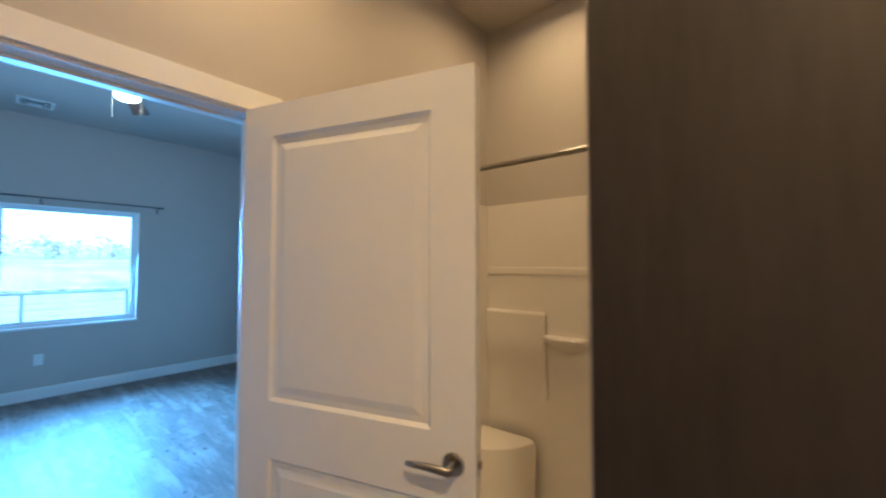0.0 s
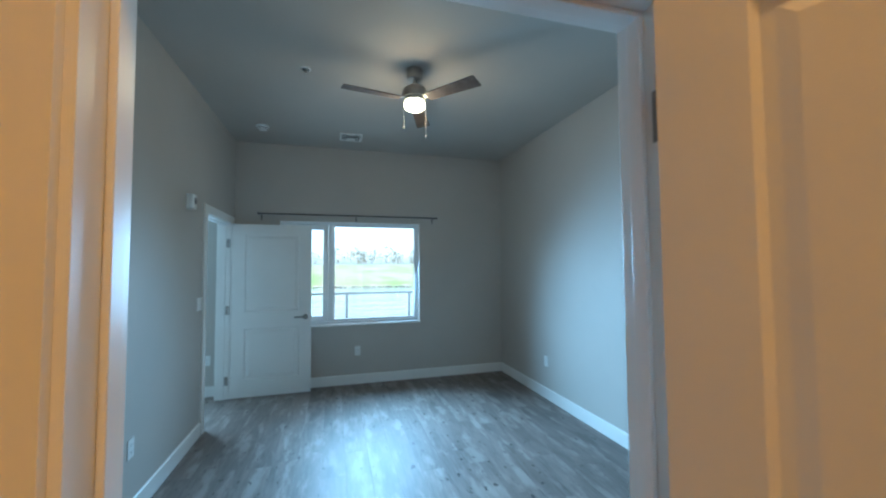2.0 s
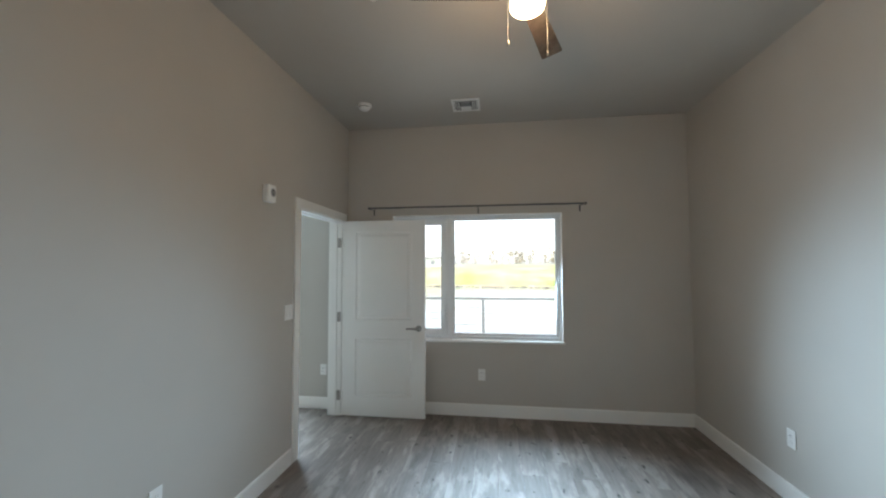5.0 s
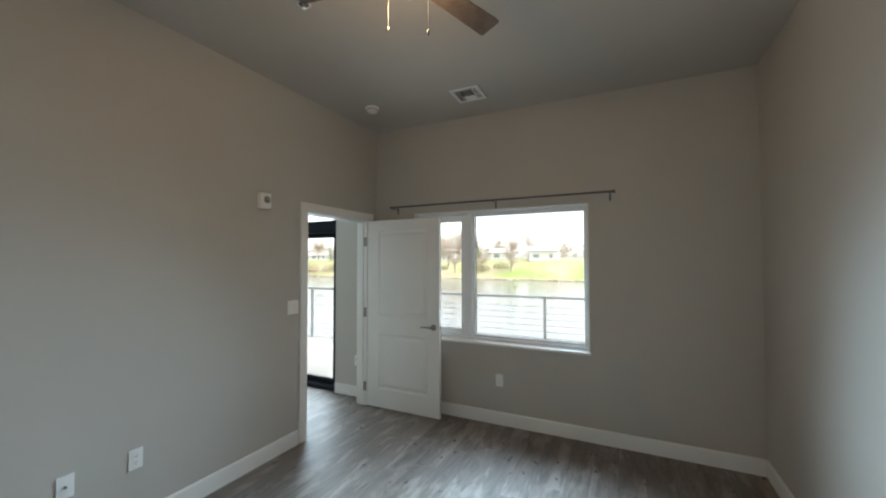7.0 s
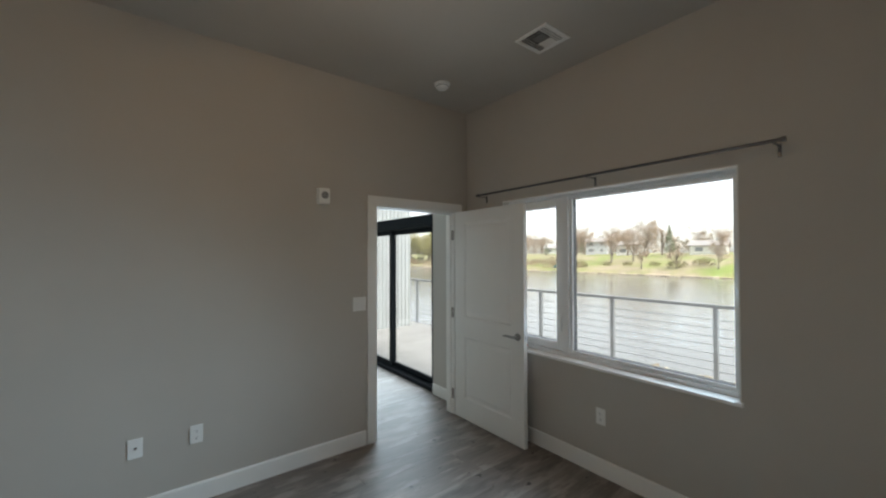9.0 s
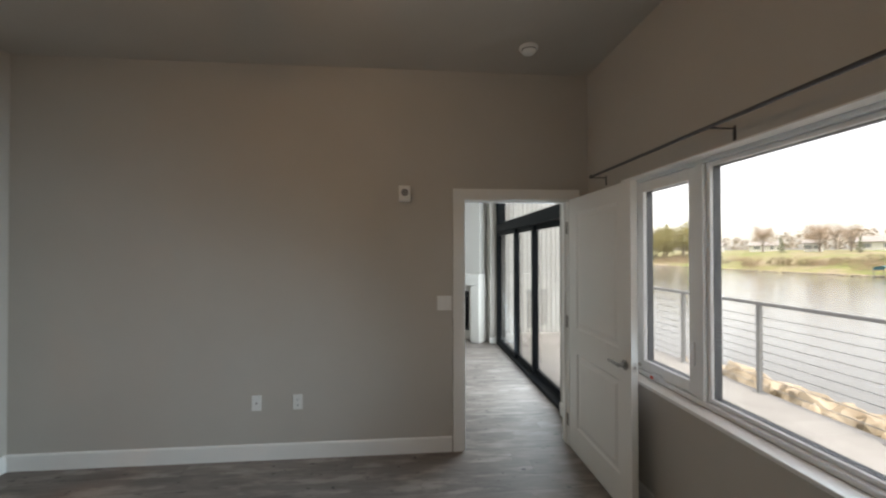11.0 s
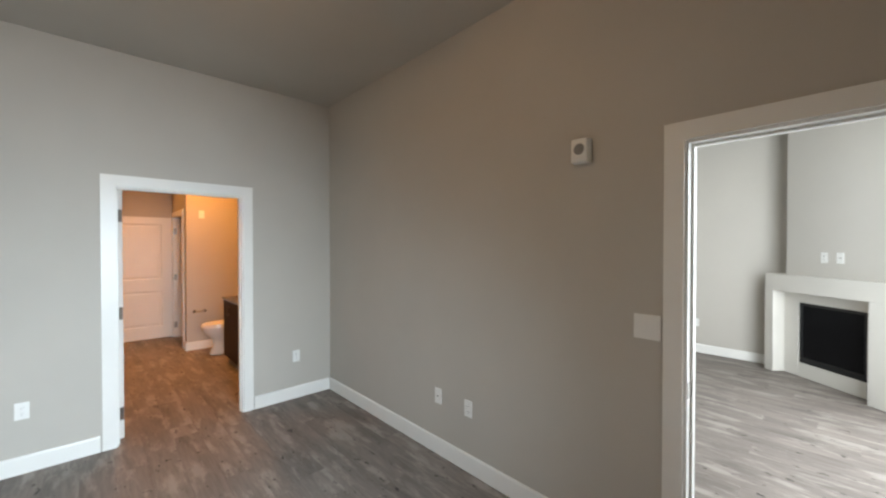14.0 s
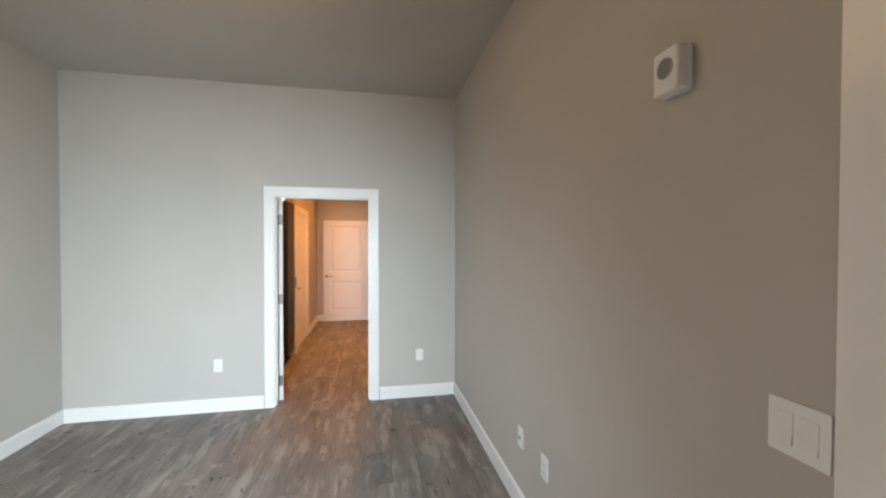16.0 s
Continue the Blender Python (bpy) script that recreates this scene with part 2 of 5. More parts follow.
def tube(bm, pts, r, n=12):
    """A round bar along points."""
    pts = [Vector(p) for p in pts]
    rings = []
    for i, p in enumerate(pts):
        d = (pts[min(i + 1, len(pts) - 1)] - pts[max(i - 1, 0)]).normalized()
        a = d.cross(Vector((0, 0, 1)) if abs(d.z) < 0.9 else Vector((1, 0, 0))).normalized()
        b = d.cross(a)
        rr = r[i] if isinstance(r, (list, tuple)) else r
        rings.append([bm.verts.new(p + rr * (math.cos(2 * math.pi * k / n) * a + math.sin(2 * math.pi * k / n) * b)) for k in range(n)])
    for a, b in zip(rings, rings[1:]):
        for k in range(n):
            bm.faces.new((a[k], a[(k + 1) % n], b[(k + 1) % n], b[k]))
    bm.faces.new(list(reversed(rings[0])))
    bm.faces.new(rings[-1])


def part(name, bm, material, parent=None, label="", smooth=False, m=None):
    me = bpy.data.meshes.new(name)
    bmesh.ops.recalc_face_normals(bm, faces=bm.faces)
    bm.to_mesh(me)
    bm.free()
    me.materials.append(material)
    if smooth:
        for p in me.polygons:
            p.use_smooth = True
        me.set_sharp_from_angle(angle=radians(40))
    ob = new(name, me)
    if parent is not None:
        ob.parent = parent
    if m is not None:
        ob.matrix_basis = m
    if label:
        ob["label"] = label
    return ob


def base(name, m, label, category, kind="", group=""):
    ob = new(name)
    ob.empty_display_size = 0.05
    ob.matrix_basis = m
    return tagged(ob, label, category, group, kind)


def BM():
    return bmesh.new()


def slab_with_holes(name, axis, a0, a1, u0, u1, z0, z1, holes, material, label):
    """A wall of thickness a0..a1 across axis ('x' or 'y'), along u0..u1, with through openings (u0, u1, z0, z1)."""
    us = sorted({u0, u1, *[h[0] for h in holes], *[h[1] for h in holes]})
    zs = sorted({z0, z1, *[h[2] for h in holes], *[h[3] for h in holes]})

    def solid(i, j):
        if not (0 <= i < len(us) - 1 and 0 <= j < len(zs) - 1):
            return False
        u, z = (us[i] + us[i + 1]) / 2, (zs[j] + zs[j + 1]) / 2
        return not any(h[0] < u < h[1] and h[2] < z < h[3] for h in holes)

    bm = BM()
    cache = {}

    def v(a, u, z):
        key = (a, u, z)
        if key not in cache:
            cache[key] = bm.verts.new((a, u, z) if axis == "x" else (u, a, z))
        return cache[key]

    for i in range(len(us) - 1):
        for j in range(len(zs) - 1):
            if not solid(i, j):
                continue
            ua, ub, za, zb = us[i], us[i + 1], zs[j], zs[j + 1]
            for a in (a0, a1):
                bm.faces.new((v(a, ua, za), v(a, ub, za), v(a, ub, zb), v(a, ua, zb)))
            for di, dj, p, q in ((-1, 0, (ua, za), (ua, zb)), (1, 0, (ub, za), (ub, zb)), (0, -1, (ua, za), (ub, za)), (0, 1, (ua, zb), (ub, zb))):
                if not solid(i + di, j + dj):
                    bm.faces.new((v(a0, *p), v(a1, *p), v(a1, *q), v(a0, *q)))
    ob = part(name, bm, material)
    return tagged(ob, label, "wall", kind="structure")


# ---- the setting ----
H = 3.07
WX = -4.43
YR = 3.51
# openings: bedroom window, living room door, bathroom door
WIN = (0.51, 2.295, 0.775, 2.10)
LD = (-4.275, -3.370, -0.02, 2.04)
BD = (0.860, 1.783, -0.02, 2.04)
SL = (-3.50, -0.60, -0.02, 2.98)
paint = "warm grey painted drywall wall"
slab_with_holes("wall_window", "x", -4.60, WX, -4.73, YR + 0.13, -0.02, H, [WIN, SL], WALL, paint + " with a window and sliding doors")
slab_with_holes("wall_living", "y", -0.13, 0.0, WX, 0.0, -0.02, H, [LD], WALL, paint + " with a doorway to the living room")
slab_with_holes("wall_bath", "x", 0.0, 0.13, -0.13, YR, -0.02, H, [BD], WALL, paint + " with a doorway to the bathroom")
slab_with_holes("wall_bedroom", "y", YR, YR + 0.13, WX, 0.13, -0.02, H, [], WALL, paint)
slab_with_holes("wall_shower_back", "y", 3.33, 3.46, 0.13, 1.90, -0.02, H, [], WALL, paint + " above the shower")
slab_with_holes("wall_shower_end", "x", 1.285, 1.310, 1.99, 3.33, -0.02, H, [], WALL, paint + " beside the shower")
slab_with_holes("wall_hall_north", "y", 1.92, 2.05, 1.742, 4.10, -0.02, H, [(1.86, 2.86, -0.02, 2.04)], WALL, paint + " with a door")
slab_with_holes("wall_linen_back", "y", 2.46, 2.50, 1.310, 1.90, -0.02, H, [], WALL, paint)
slab_with_holes("wall_hall_end", "x", 4.10, 4.23, -0.13, 2.05, -0.02, H, [], WALL, paint)
slab_with_holes("wall_toilet", "x", 2.80, 2.93, 0.0, 0.88, -0.02, H, [], WALL, paint + " beside the toilet")
slab_with_holes("wall_hall_south", "y", 0.66, 0.88, 2.93, 4.10, -0.02, H, [(3.05, 3.97, -0.02, 2.04)], WALL, paint + " with an open doorway")
slab_with_holes("wall_vanity", "y", -0.13, 0.0, 0.13, 4.10, -0.02, H, [], WALL, paint + " behind the vanity")
slab_with_holes("wall_living_far", "y", -4.73, -4.60, WX, 1.6, -0.02, H, [], WALL, paint + " of the living room")
slab_with_holes("wall_living_east", "x", 1.6, 1.73, -4.73, -0.13, -0.02, H, [], WALL, paint + " of the living room")
for nm, c in (("ceiling_bedroom", (-4.60, 0.13, -0.13, YR + 0.13)), ("ceiling_bath", (0.13, 4.23, -0.13, 3.46)), ("ceiling_living", (-4.60, 1.73, -4.73, -0.13))):
    bm = BM()
    box(bm, *c, H, H + 0.15)
    tagged(part(nm, bm, CEIL), "flat warm grey painted ceiling", "ceiling", kind="structure")


def baseboard(axis, at, side, u0, u1):
    """A baseboard on the wall face at, standing out to side (+1 or -1), with an eased top."""
    bm = BM()
    t, h = 0.014, 0.122
    pts = [(0.0005, 0.0), (t, 0.0), (t, h - 0.012), (t - 0.003, h - 0.004), (t - 0.008, h), (0.0005, h)]
    ends = []
    for u in (u0, u1):
        ends.append([bm.verts.new((at + side * p, u, z) if axis == "x" else (u, at + side * p, z)) for p, z in pts])
    a, b = ends
    for k in range(len(pts)):
        bm.faces.new((a[k], a[(k + 1) % len(pts)], b[(k + 1) % len(pts)], b[k]))
    bm.faces.new(a)
    bm.faces.new(list(reversed(b)))
    return tagged(part("baseboard", bm, TRIM), "white painted wooden baseboard along the wall", "baseboard", kind="structure")


CW = 0.080
baseboard("x", 0.0, -1, 0.016, BD[0] - CW - 0.006)
baseboard("x", 0.0, -1, BD[1] + CW + 0.006, YR - 0.016)
baseboard("y", 0.0, 1, LD[1] + CW + 0.006, -0.001)
baseboard("y", 0.0, 1, WX + 0.016, LD[0] - CW - 0.006)
baseboard("y", YR, -1, WX + 0.001, -0.001)
baseboard("x", WX, 1, 0.016, YR - 0.016)
baseboard("x", WX, 1, -0.595, -0.132)
baseboard("x", WX, 1, -4.584, -3.505)
baseboard("y", -4.60, 1, WX + 0.016, 1.584)
baseboard("y", -0.13, -1, LD[1] + CW + 0.006, 1.584)
baseboard("x", 1.6, -1, -4.584, -0.146)
baseboard("x", 0.13, 1, 0.016, BD[0] - CW - 0.006)
baseboard("x", 2.80, -1, 0.016, 0.879)
baseboard("y", 0.88, 1, 2.80, 3.05 - CW - 0.006)
baseboard("x", 4.10, -1, 0.90, 1.904)
baseboard("y", 1.92, -1, 2.86 + CW + 0.006, 4.085)


def door_frame(axis, a0, a1, opening, sides, stop_at, leaves=None):
    """Jambs, stops and casings of a doorway. sides: the wall faces that carry a casing."""
    u0, u1, _, top = opening
    thing = base("door_frame", pose(0, 0, 0), "white painted door frame with flat casing", "door frame", "structure")

    def put(name, ua, ub, aa, ab, za, zb, bev=0.003):
        bm = BM()
        if axis == "x":
            box(bm, aa, ab, ua, ub, za, zb, bev)
        else:
            box(bm, ua, ub, aa, ab, za, zb, bev)
        return part(name, bm, TRIM, thing)

    j = 0.019
    put("jamb", u0 + 0.0005, u0 + j, a0 - 0.001, a1 + 0.001, 0.001, top - 0.001, 0.001)
    put("jamb", u1 - j, u1 - 0.0005, a0 - 0.001, a1 + 0.001, 0.001, top - 0.001, 0.001)
    put("head_jamb", u0 + j, u1 - j, a0 - 0.001, a1 + 0.001, top - j, top - 0.001, 0.001)
    s0, s1 = stop_at
    put("door_stop", u0 + j, u0 + j + 0.011, s0, s1, 0.001, top - j, 0.002)
    put("door_stop", u1 - j - 0.011, u1 - j, s0, s1, 0.001, top - j, 0.002)
    put("door_stop", u0 + j + 0.011, u1 - j - 0.011, s0, s1, top - j - 0.011, top - j, 0.002)
    if leaves:
        end, la, lb = leaves
        for z in (0.21, 1.02, 1.80):
            u = (u0 + j, u0 + j + 0.002) if end < 0 else (u1 - j - 0.002, u1 - j)
            bm = BM()
            if axis == "x":
                box(bm, la, lb, u[0], u[1], z - 0.05, z + 0.05)
            else:
                box(bm, u[0], u[1], la, lb, z - 0.05, z + 0.05)
            part("hinge_leaf", bm, HINGE, thing, "dark nickel hinge leaf")
    for side in sides:
        a, b = (a0 - 0.017, a0 - 0.0005) if side < 0 else (a1 + 0.0005, a1 + 0.017)
        rv = 0.006
        put("casing", u0 - CW + rv, u0 + rv, a, b, 0.001, top - rv, 0.0008)
        put("casing", u1 - rv, u1 + CW - rv, a, b, 0.001, top - rv, 0.0008)
        put("head_casing", u0 - CW + rv, u1 + CW - rv, a, b, top - rv, top + CW - rv, 0.0008)
    return thing


door_frame("x", 0.0, 0.13, BD, (-1, 1), (0.035, 0.070), (1, 0.088, 0.124))
door_frame("y", -0.13, 0.0, LD, (-1, 1), (-0.075, -0.045), (-1, -0.042, -0.002))
door_frame("y", 0.66, 0.88, (3.05, 3.97, -0.02, 2.04), (1,), (0.80, 0.83), (1, 0.836, 0.878))
door_frame("y", 1.92, 2.05, (1.86, 2.86, -0.02, 2.04), (-1,), (1.975, 2.0))


def panel_face(bm, w, y, sign, rails):
    """Two raised panels on a slab face at y, looking along sign."""
    for z0, z1 in rails:
        x0, x1 = 0.135, w - 0.135
        d = 0.009
        steps = [(0.0, 0.0), (0.012, -d), (0.030, -d), (0.055, -0.003)]
        loops = []
        for inset, depth in steps:
            yy = y + sign * depth
            loops.append([bm.verts.new(p) for p in ((x0 + inset, yy, z0 + inset), (x1 - inset, yy, z0 + inset), (x1 - inset, yy, z1 - inset), (x0 + inset, yy, z1 - inset))])
        for a, b in zip(loops, loops[1:]):
            for k in range(4):
                bm.faces.new((a[k], a[(k + 1) % 4], b[(k + 1) % 4], b[k]))
        bm.faces.new(loops[-1])


def two_panel_door(name, m, w, h, label, hinge_side=-1):
    """A moulded two-panel door slab. Local x runs from the hinge edge to the free edge, y across the thickness, z up."""
    thing = base(name, m, label, "door", "structure")
    t = 0.04
    rails = [(0.20, 0.792), (0.985, h - 0.115)]
    bm = BM()
    for y, sign in ((-t / 2, -1), (t / 2, 1)):
        xs, zs = [0.0, 0.135, w - 0.135, w], [0.0, rails[0][0], rails[0][1], rails[1][0], rails[1][1], h]
        for i in range(3):
            for k in range(5):
                if i == 1 and k in (1, 3):
                    continue
                bm.faces.new([bm.verts.new(p) for p in ((xs[i], y, zs[k]), (xs[i + 1], y, zs[k]), (xs[i + 1], y, zs[k + 1]), (xs[i], y, zs[k + 1]))])
        panel_face(bm, w, y, sign, rails)
    for c in (((0, -t / 2, 0), (0, t / 2, 0), (0, t / 2, h), (0, -t / 2, h)), ((w, -t / 2, 0), (w, t / 2, 0), (w, t / 2, h), (w, -t / 2, h)),
              ((0, -t / 2, h), (w, -t / 2, h), (w, t / 2, h), (0, t / 2, h)), ((0, -t / 2, 0), (w, -t / 2, 0), (w, t / 2, 0), (0, t / 2, 0))):
        bm.faces.new([bm.verts.new(p) for p in c])
    bmesh.ops.remove_doubles(bm, verts=bm.verts, dist=0.0004)
    part("slab", bm, DOORPAINT, thing)
    for s in (-1, 1):
        hm = pose(w - 0.065, s * t / 2, 0.905)
        bm = BM()
        lathe(bm, [(0.031, 0), (0.032, 0.003), (0.031, 0.007), (0.026, 0.010), (0.013, 0.011), (0.012, 0.045)], 28, pose(0, 0, 0, -90 * s, 0, 0))
        hd = part("door_handle", bm, NICKEL, thing, "satin nickel lever handle", True, hm)
        bm = BM()
        y = s * 0.048
        tube(bm, [(0.008, y, 0), (-0.02, y, 0.001), (-0.06, y, 0.003), (-0.10, y, 0.002), (-0.125, y - s * 0.006, -0.002)], [0.011, 0.011, 0.010, 0.009, 0.007], 12)
        part("lever", bm, NICKEL, hd, "", True)
    bm = BM()
    box(bm, w - 0.0005, w + 0.0012, -0.0125, 0.0125, 0.905 - 0.028, 0.905 + 0.028, 0.0005)
    plate = part("latch_plate", bm, LATCHPLATE, thing)
    bm = BM()
    box(bm, w + 0.0013, w + 0.009, -0.007, 0.007, 0.905 - 0.009, 0.905 + 0.009, 0.002)
    part("latch", bm, HINGE, plate)
    for z in (0.20, h / 2, h - 0.225):
        bm = BM()
        tube(bm, [(-0.006, hinge_side * (t / 2 + 0.004), z - 0.05), (-0.006, hinge_side * (t / 2 + 0.004), z + 0.05)], 0.0062, 10)
        box(bm, -0.0025, -0.0002, -0.0175, 0.0175, z - 0.05, z + 0.05, 0.0005)
        box(bm, -0.012, -0.006, hinge_side * t / 2 - 0.001, hinge_side * t / 2 + 0.001, z - 0.05, z + 0.05)
        part("hinge", bm, HINGE, thing, "dark nickel butt hinge")
    return thing


# bathroom door, swung into the bathroom past a right angle
two_panel_door("door_bathroom", pose(0.130, 1.742, 0.008, 0, 0, 18.2), 0.883, 2.025, "white painted two-panel door standing open into the bathroom", 1)
# living room door, swung into the bedroom along the window wall
two_panel_door("door_living", pose(-4.275, 0.022, 0.008, 0, 0, 90.2), 0.875, 2.02, "white painted two-panel door standing open by the window", 1)
two_panel_door("door_hall", pose(4.035, 0.90, 0.008, 0, 0, 90.5), 0.89, 2.02, "white painted two-panel door standing open against the wall", -1)
two_panel_door("door_closet", pose(2.835, 1.955, 0.008, 0, 0, 180), 0.95, 2.012, "white painted two-panel door, shut", -1)
for ax, p in (("x", (0.052, BD[0] + 0.0195, 0.93)), ("y", (LD[1] - 0.0195, -0.02, 0.93))):
    bm = BM()
    if ax == "x":
        box(bm, p[0] + 0.02, p[0] + 0.06, p[1] - 0.0006, p[1] + 0.0015, p[2] - 0.035, p[2] + 0.035, 0.0004)
    else:
        box(bm, p[0] - 0.0015, p[0] + 0.0006, p[1] - 0.03, p[1] + 0.015, p[2] - 0.035, p[2] + 0.035, 0.0004)
    tagged(part("strike_plate", bm, HINGE), "dark nickel strike plate on the door jamb", "strike plate")


# ---- bedroom window ----
def window():
    y0, y1, z0, z1 = WIN
    thing = base("window_1", pose(0, 0, 0), "white vinyl window with a casement beside a fixed pane", "window", "structure")

    def put(name, ya, yb, za, zb, xa, xb, mt=VINYL, bev=0.004, parent=thing, label=""):
        bm = BM()
        box(bm, xa, xb, ya, yb, za, zb, bev)
        return part(name, bm, mt, parent, label)

    xa, xb = -4.595, -4.505
    f = 0.028
    mull0, mull1 = 1.095, 1.150
    put("window_frame", y0 + 0.001, y0 + f, z0 + 0.001, z1 - 0.001, xa, xb)
    put("window_frame", y1 - f, y1 - 0.001, z0 + 0.001, z1 - 0.001, xa, xb)
    put("window_frame", y0 + f, y1 - f, z1 - f, z1 - 0.001, xa, xb)
    put("window_frame", y0 + f, y1 - f, z0 + 0.001, z0 + f, xa, xb)
    put("mullion", mull0, mull1, z0 + f, z1 - f, xa, xb)
    # casement sash
    ca, cb, cz0, cz1, s = y0 + f + 0.003, mull0 - 0.003, z0 + f + 0.003, z1 - f - 0.003, 0.066
    sash = base("sash", pose(0, 0, 0), "", "")
    sash.parent = thing
    for a in ((ca, ca + s, cz0, cz1), (cb - s, cb, cz0, cz1), (ca + s, cb - s, cz1 - s, cz1), (ca + s, cb - s, cz0, cz0 + s)):
        put("sash_rail", *a, -4.5485, -4.522, VINYL, 0.005, sash)
        put("outer_cladding", *a, -4.5935, -4.5495, CLADDING, 0.003, sash, "dark outer cladding")
    p = put("pane", ca + s - 0.004, cb - s + 0.004, cz0 + s - 0.004, cz1 - s + 0.004, -4.552, -4.546, GLASS, 0, sash, "clear glass")
    p.visible_shadow = False
    # fixed light
    fa, fb, fz0, fz1, s2 = mull1 + 0.001, y1 - f - 0.001, z0 + f + 0.001, z1 - f - 0.001, 0.022
    for a in ((fa, fa + s2, fz0, fz1), (fb - s2, fb, fz0, fz1), (fa + s2, fb - s2, fz1 - s2, fz1), (fa + s2, fb - s2, fz0, fz0 + s2)):
        put("glazing_bead", *a, -4.5485, -4.528, VINYL, 0.004)
        put("outer_cladding", *a, -4.5935, -4.5495, CLADDING, 0.003, thing, "dark outer cladding")
    p = put("pane", fa + s2 - 0.004, fb - s2 + 0.004, fz0 + s2 - 0.004, fz1 - s2 + 0.004, -4.552, -4.546, GLASS, 0, thing, "clear glass")
    p.visible_shadow = False
    # white liners of the reveal
    put("reveal_liner", y0 - 0.001, y0 + 0.006, z0 + 0.001, z1 - 0.007, -4.504, WX + 0.003, TRIM, 0.001)
    put("reveal_liner", y1 - 0.006, y1 + 0.001, z0 + 0.001, z1 - 0.007, -4.504, WX + 0.003, TRIM, 0.001)
    put("reveal_liner", y0 - 0.001, y1 + 0.001, z1 - 0.0068, z1 + 0.001, -4.504, WX + 0.003, TRIM, 0.001)
    # sill board, crank and lock
    put("window_sill", y0 - 0.012, y1 + 0.012, z0 - 0.022, z0 + 0.0005, -4.504, -4.408, TRIM, 0.005)
    bm = BM()
    box(bm, -4.521, -4.500, 0.72, 0.80, z0 + 0.03, z0 + 0.052, 0.006)
    tube(bm, [(-4.50, 0.76, z0 + 0.045), (-4.485, 0.80, z0 + 0.05), (-4.482, 0.87, z0 + 0.042), (-4.484, 0.885, z0 + 0.04)], 0.006, 10)
    part("crank_handle", bm, VINYL, thing, "white folding crank", True)
    bm = BM()
    box(bm, -4.5025, -4.5015, 0.70, 0.79, z0 + 0.006, z0 + 0.028)
    part("sticker", bm, plain("white_sticker", (0.7, 0.7, 0.7), 0.5), thing, "white sticker with a red band")
    bm = BM()
    box(bm, -4.5014, -4.501, 0.703, 0.735, z0 + 0.008, z0 + 0.026)
    part("sticker_band", bm, plain("red_print", (0.55, 0.07, 0.05), 0.5), thing)
    bm = BM()
    box(bm, -4.521, -4.508, 1.062, 1.078, 0.97, 1.10, 0.004)
    part("lock_lever", bm, VINYL, thing)
    return thing


window()


def curtain_rod():
    thing = base("curtain_rod", pose(0, 0, 0), "thin dark metal curtain rod on three brackets above the window", "curtain rod")
    x, z = -4.322, 2.171
    bm = BM()
    tube(bm, [(x, 0.272, z), (x, 2.515, z)], 0.0095, 14)
    part("rod", bm, RODMETAL, thing, "", True)
    for y in (0.279, 2.508):
        bm = BM()
        lathe(bm, [(0.004, -0.012), (0.0135, -0.011), (0.0145, 0.0), (0.0135, 0.011), (0.004, 0.012)], 16, pose(x, y, z, 90, 0, 0))
        part("finial", bm, RODMETAL, thing, "", True)
    for y in (0.300, 1.44, 2.475):
        bm = BM()
        box(bm, x - 0.012, x + 0.012, y - 0.007, y + 0.007, z - 0.016, z - 0.008, 0.002)
        box(bm, WX + 0.003, x + 0.006, y - 0.004, y + 0.004, z - 0.0155, z - 0.0085, 0.002)
        box(bm, WX + 0.0005, WX + 0.005, y - 0.008, y + 0.008, z - 0.066, z + 0.002, 0.002)
        part("bracket", bm, RODMETAL, thing)


curtain_rod()


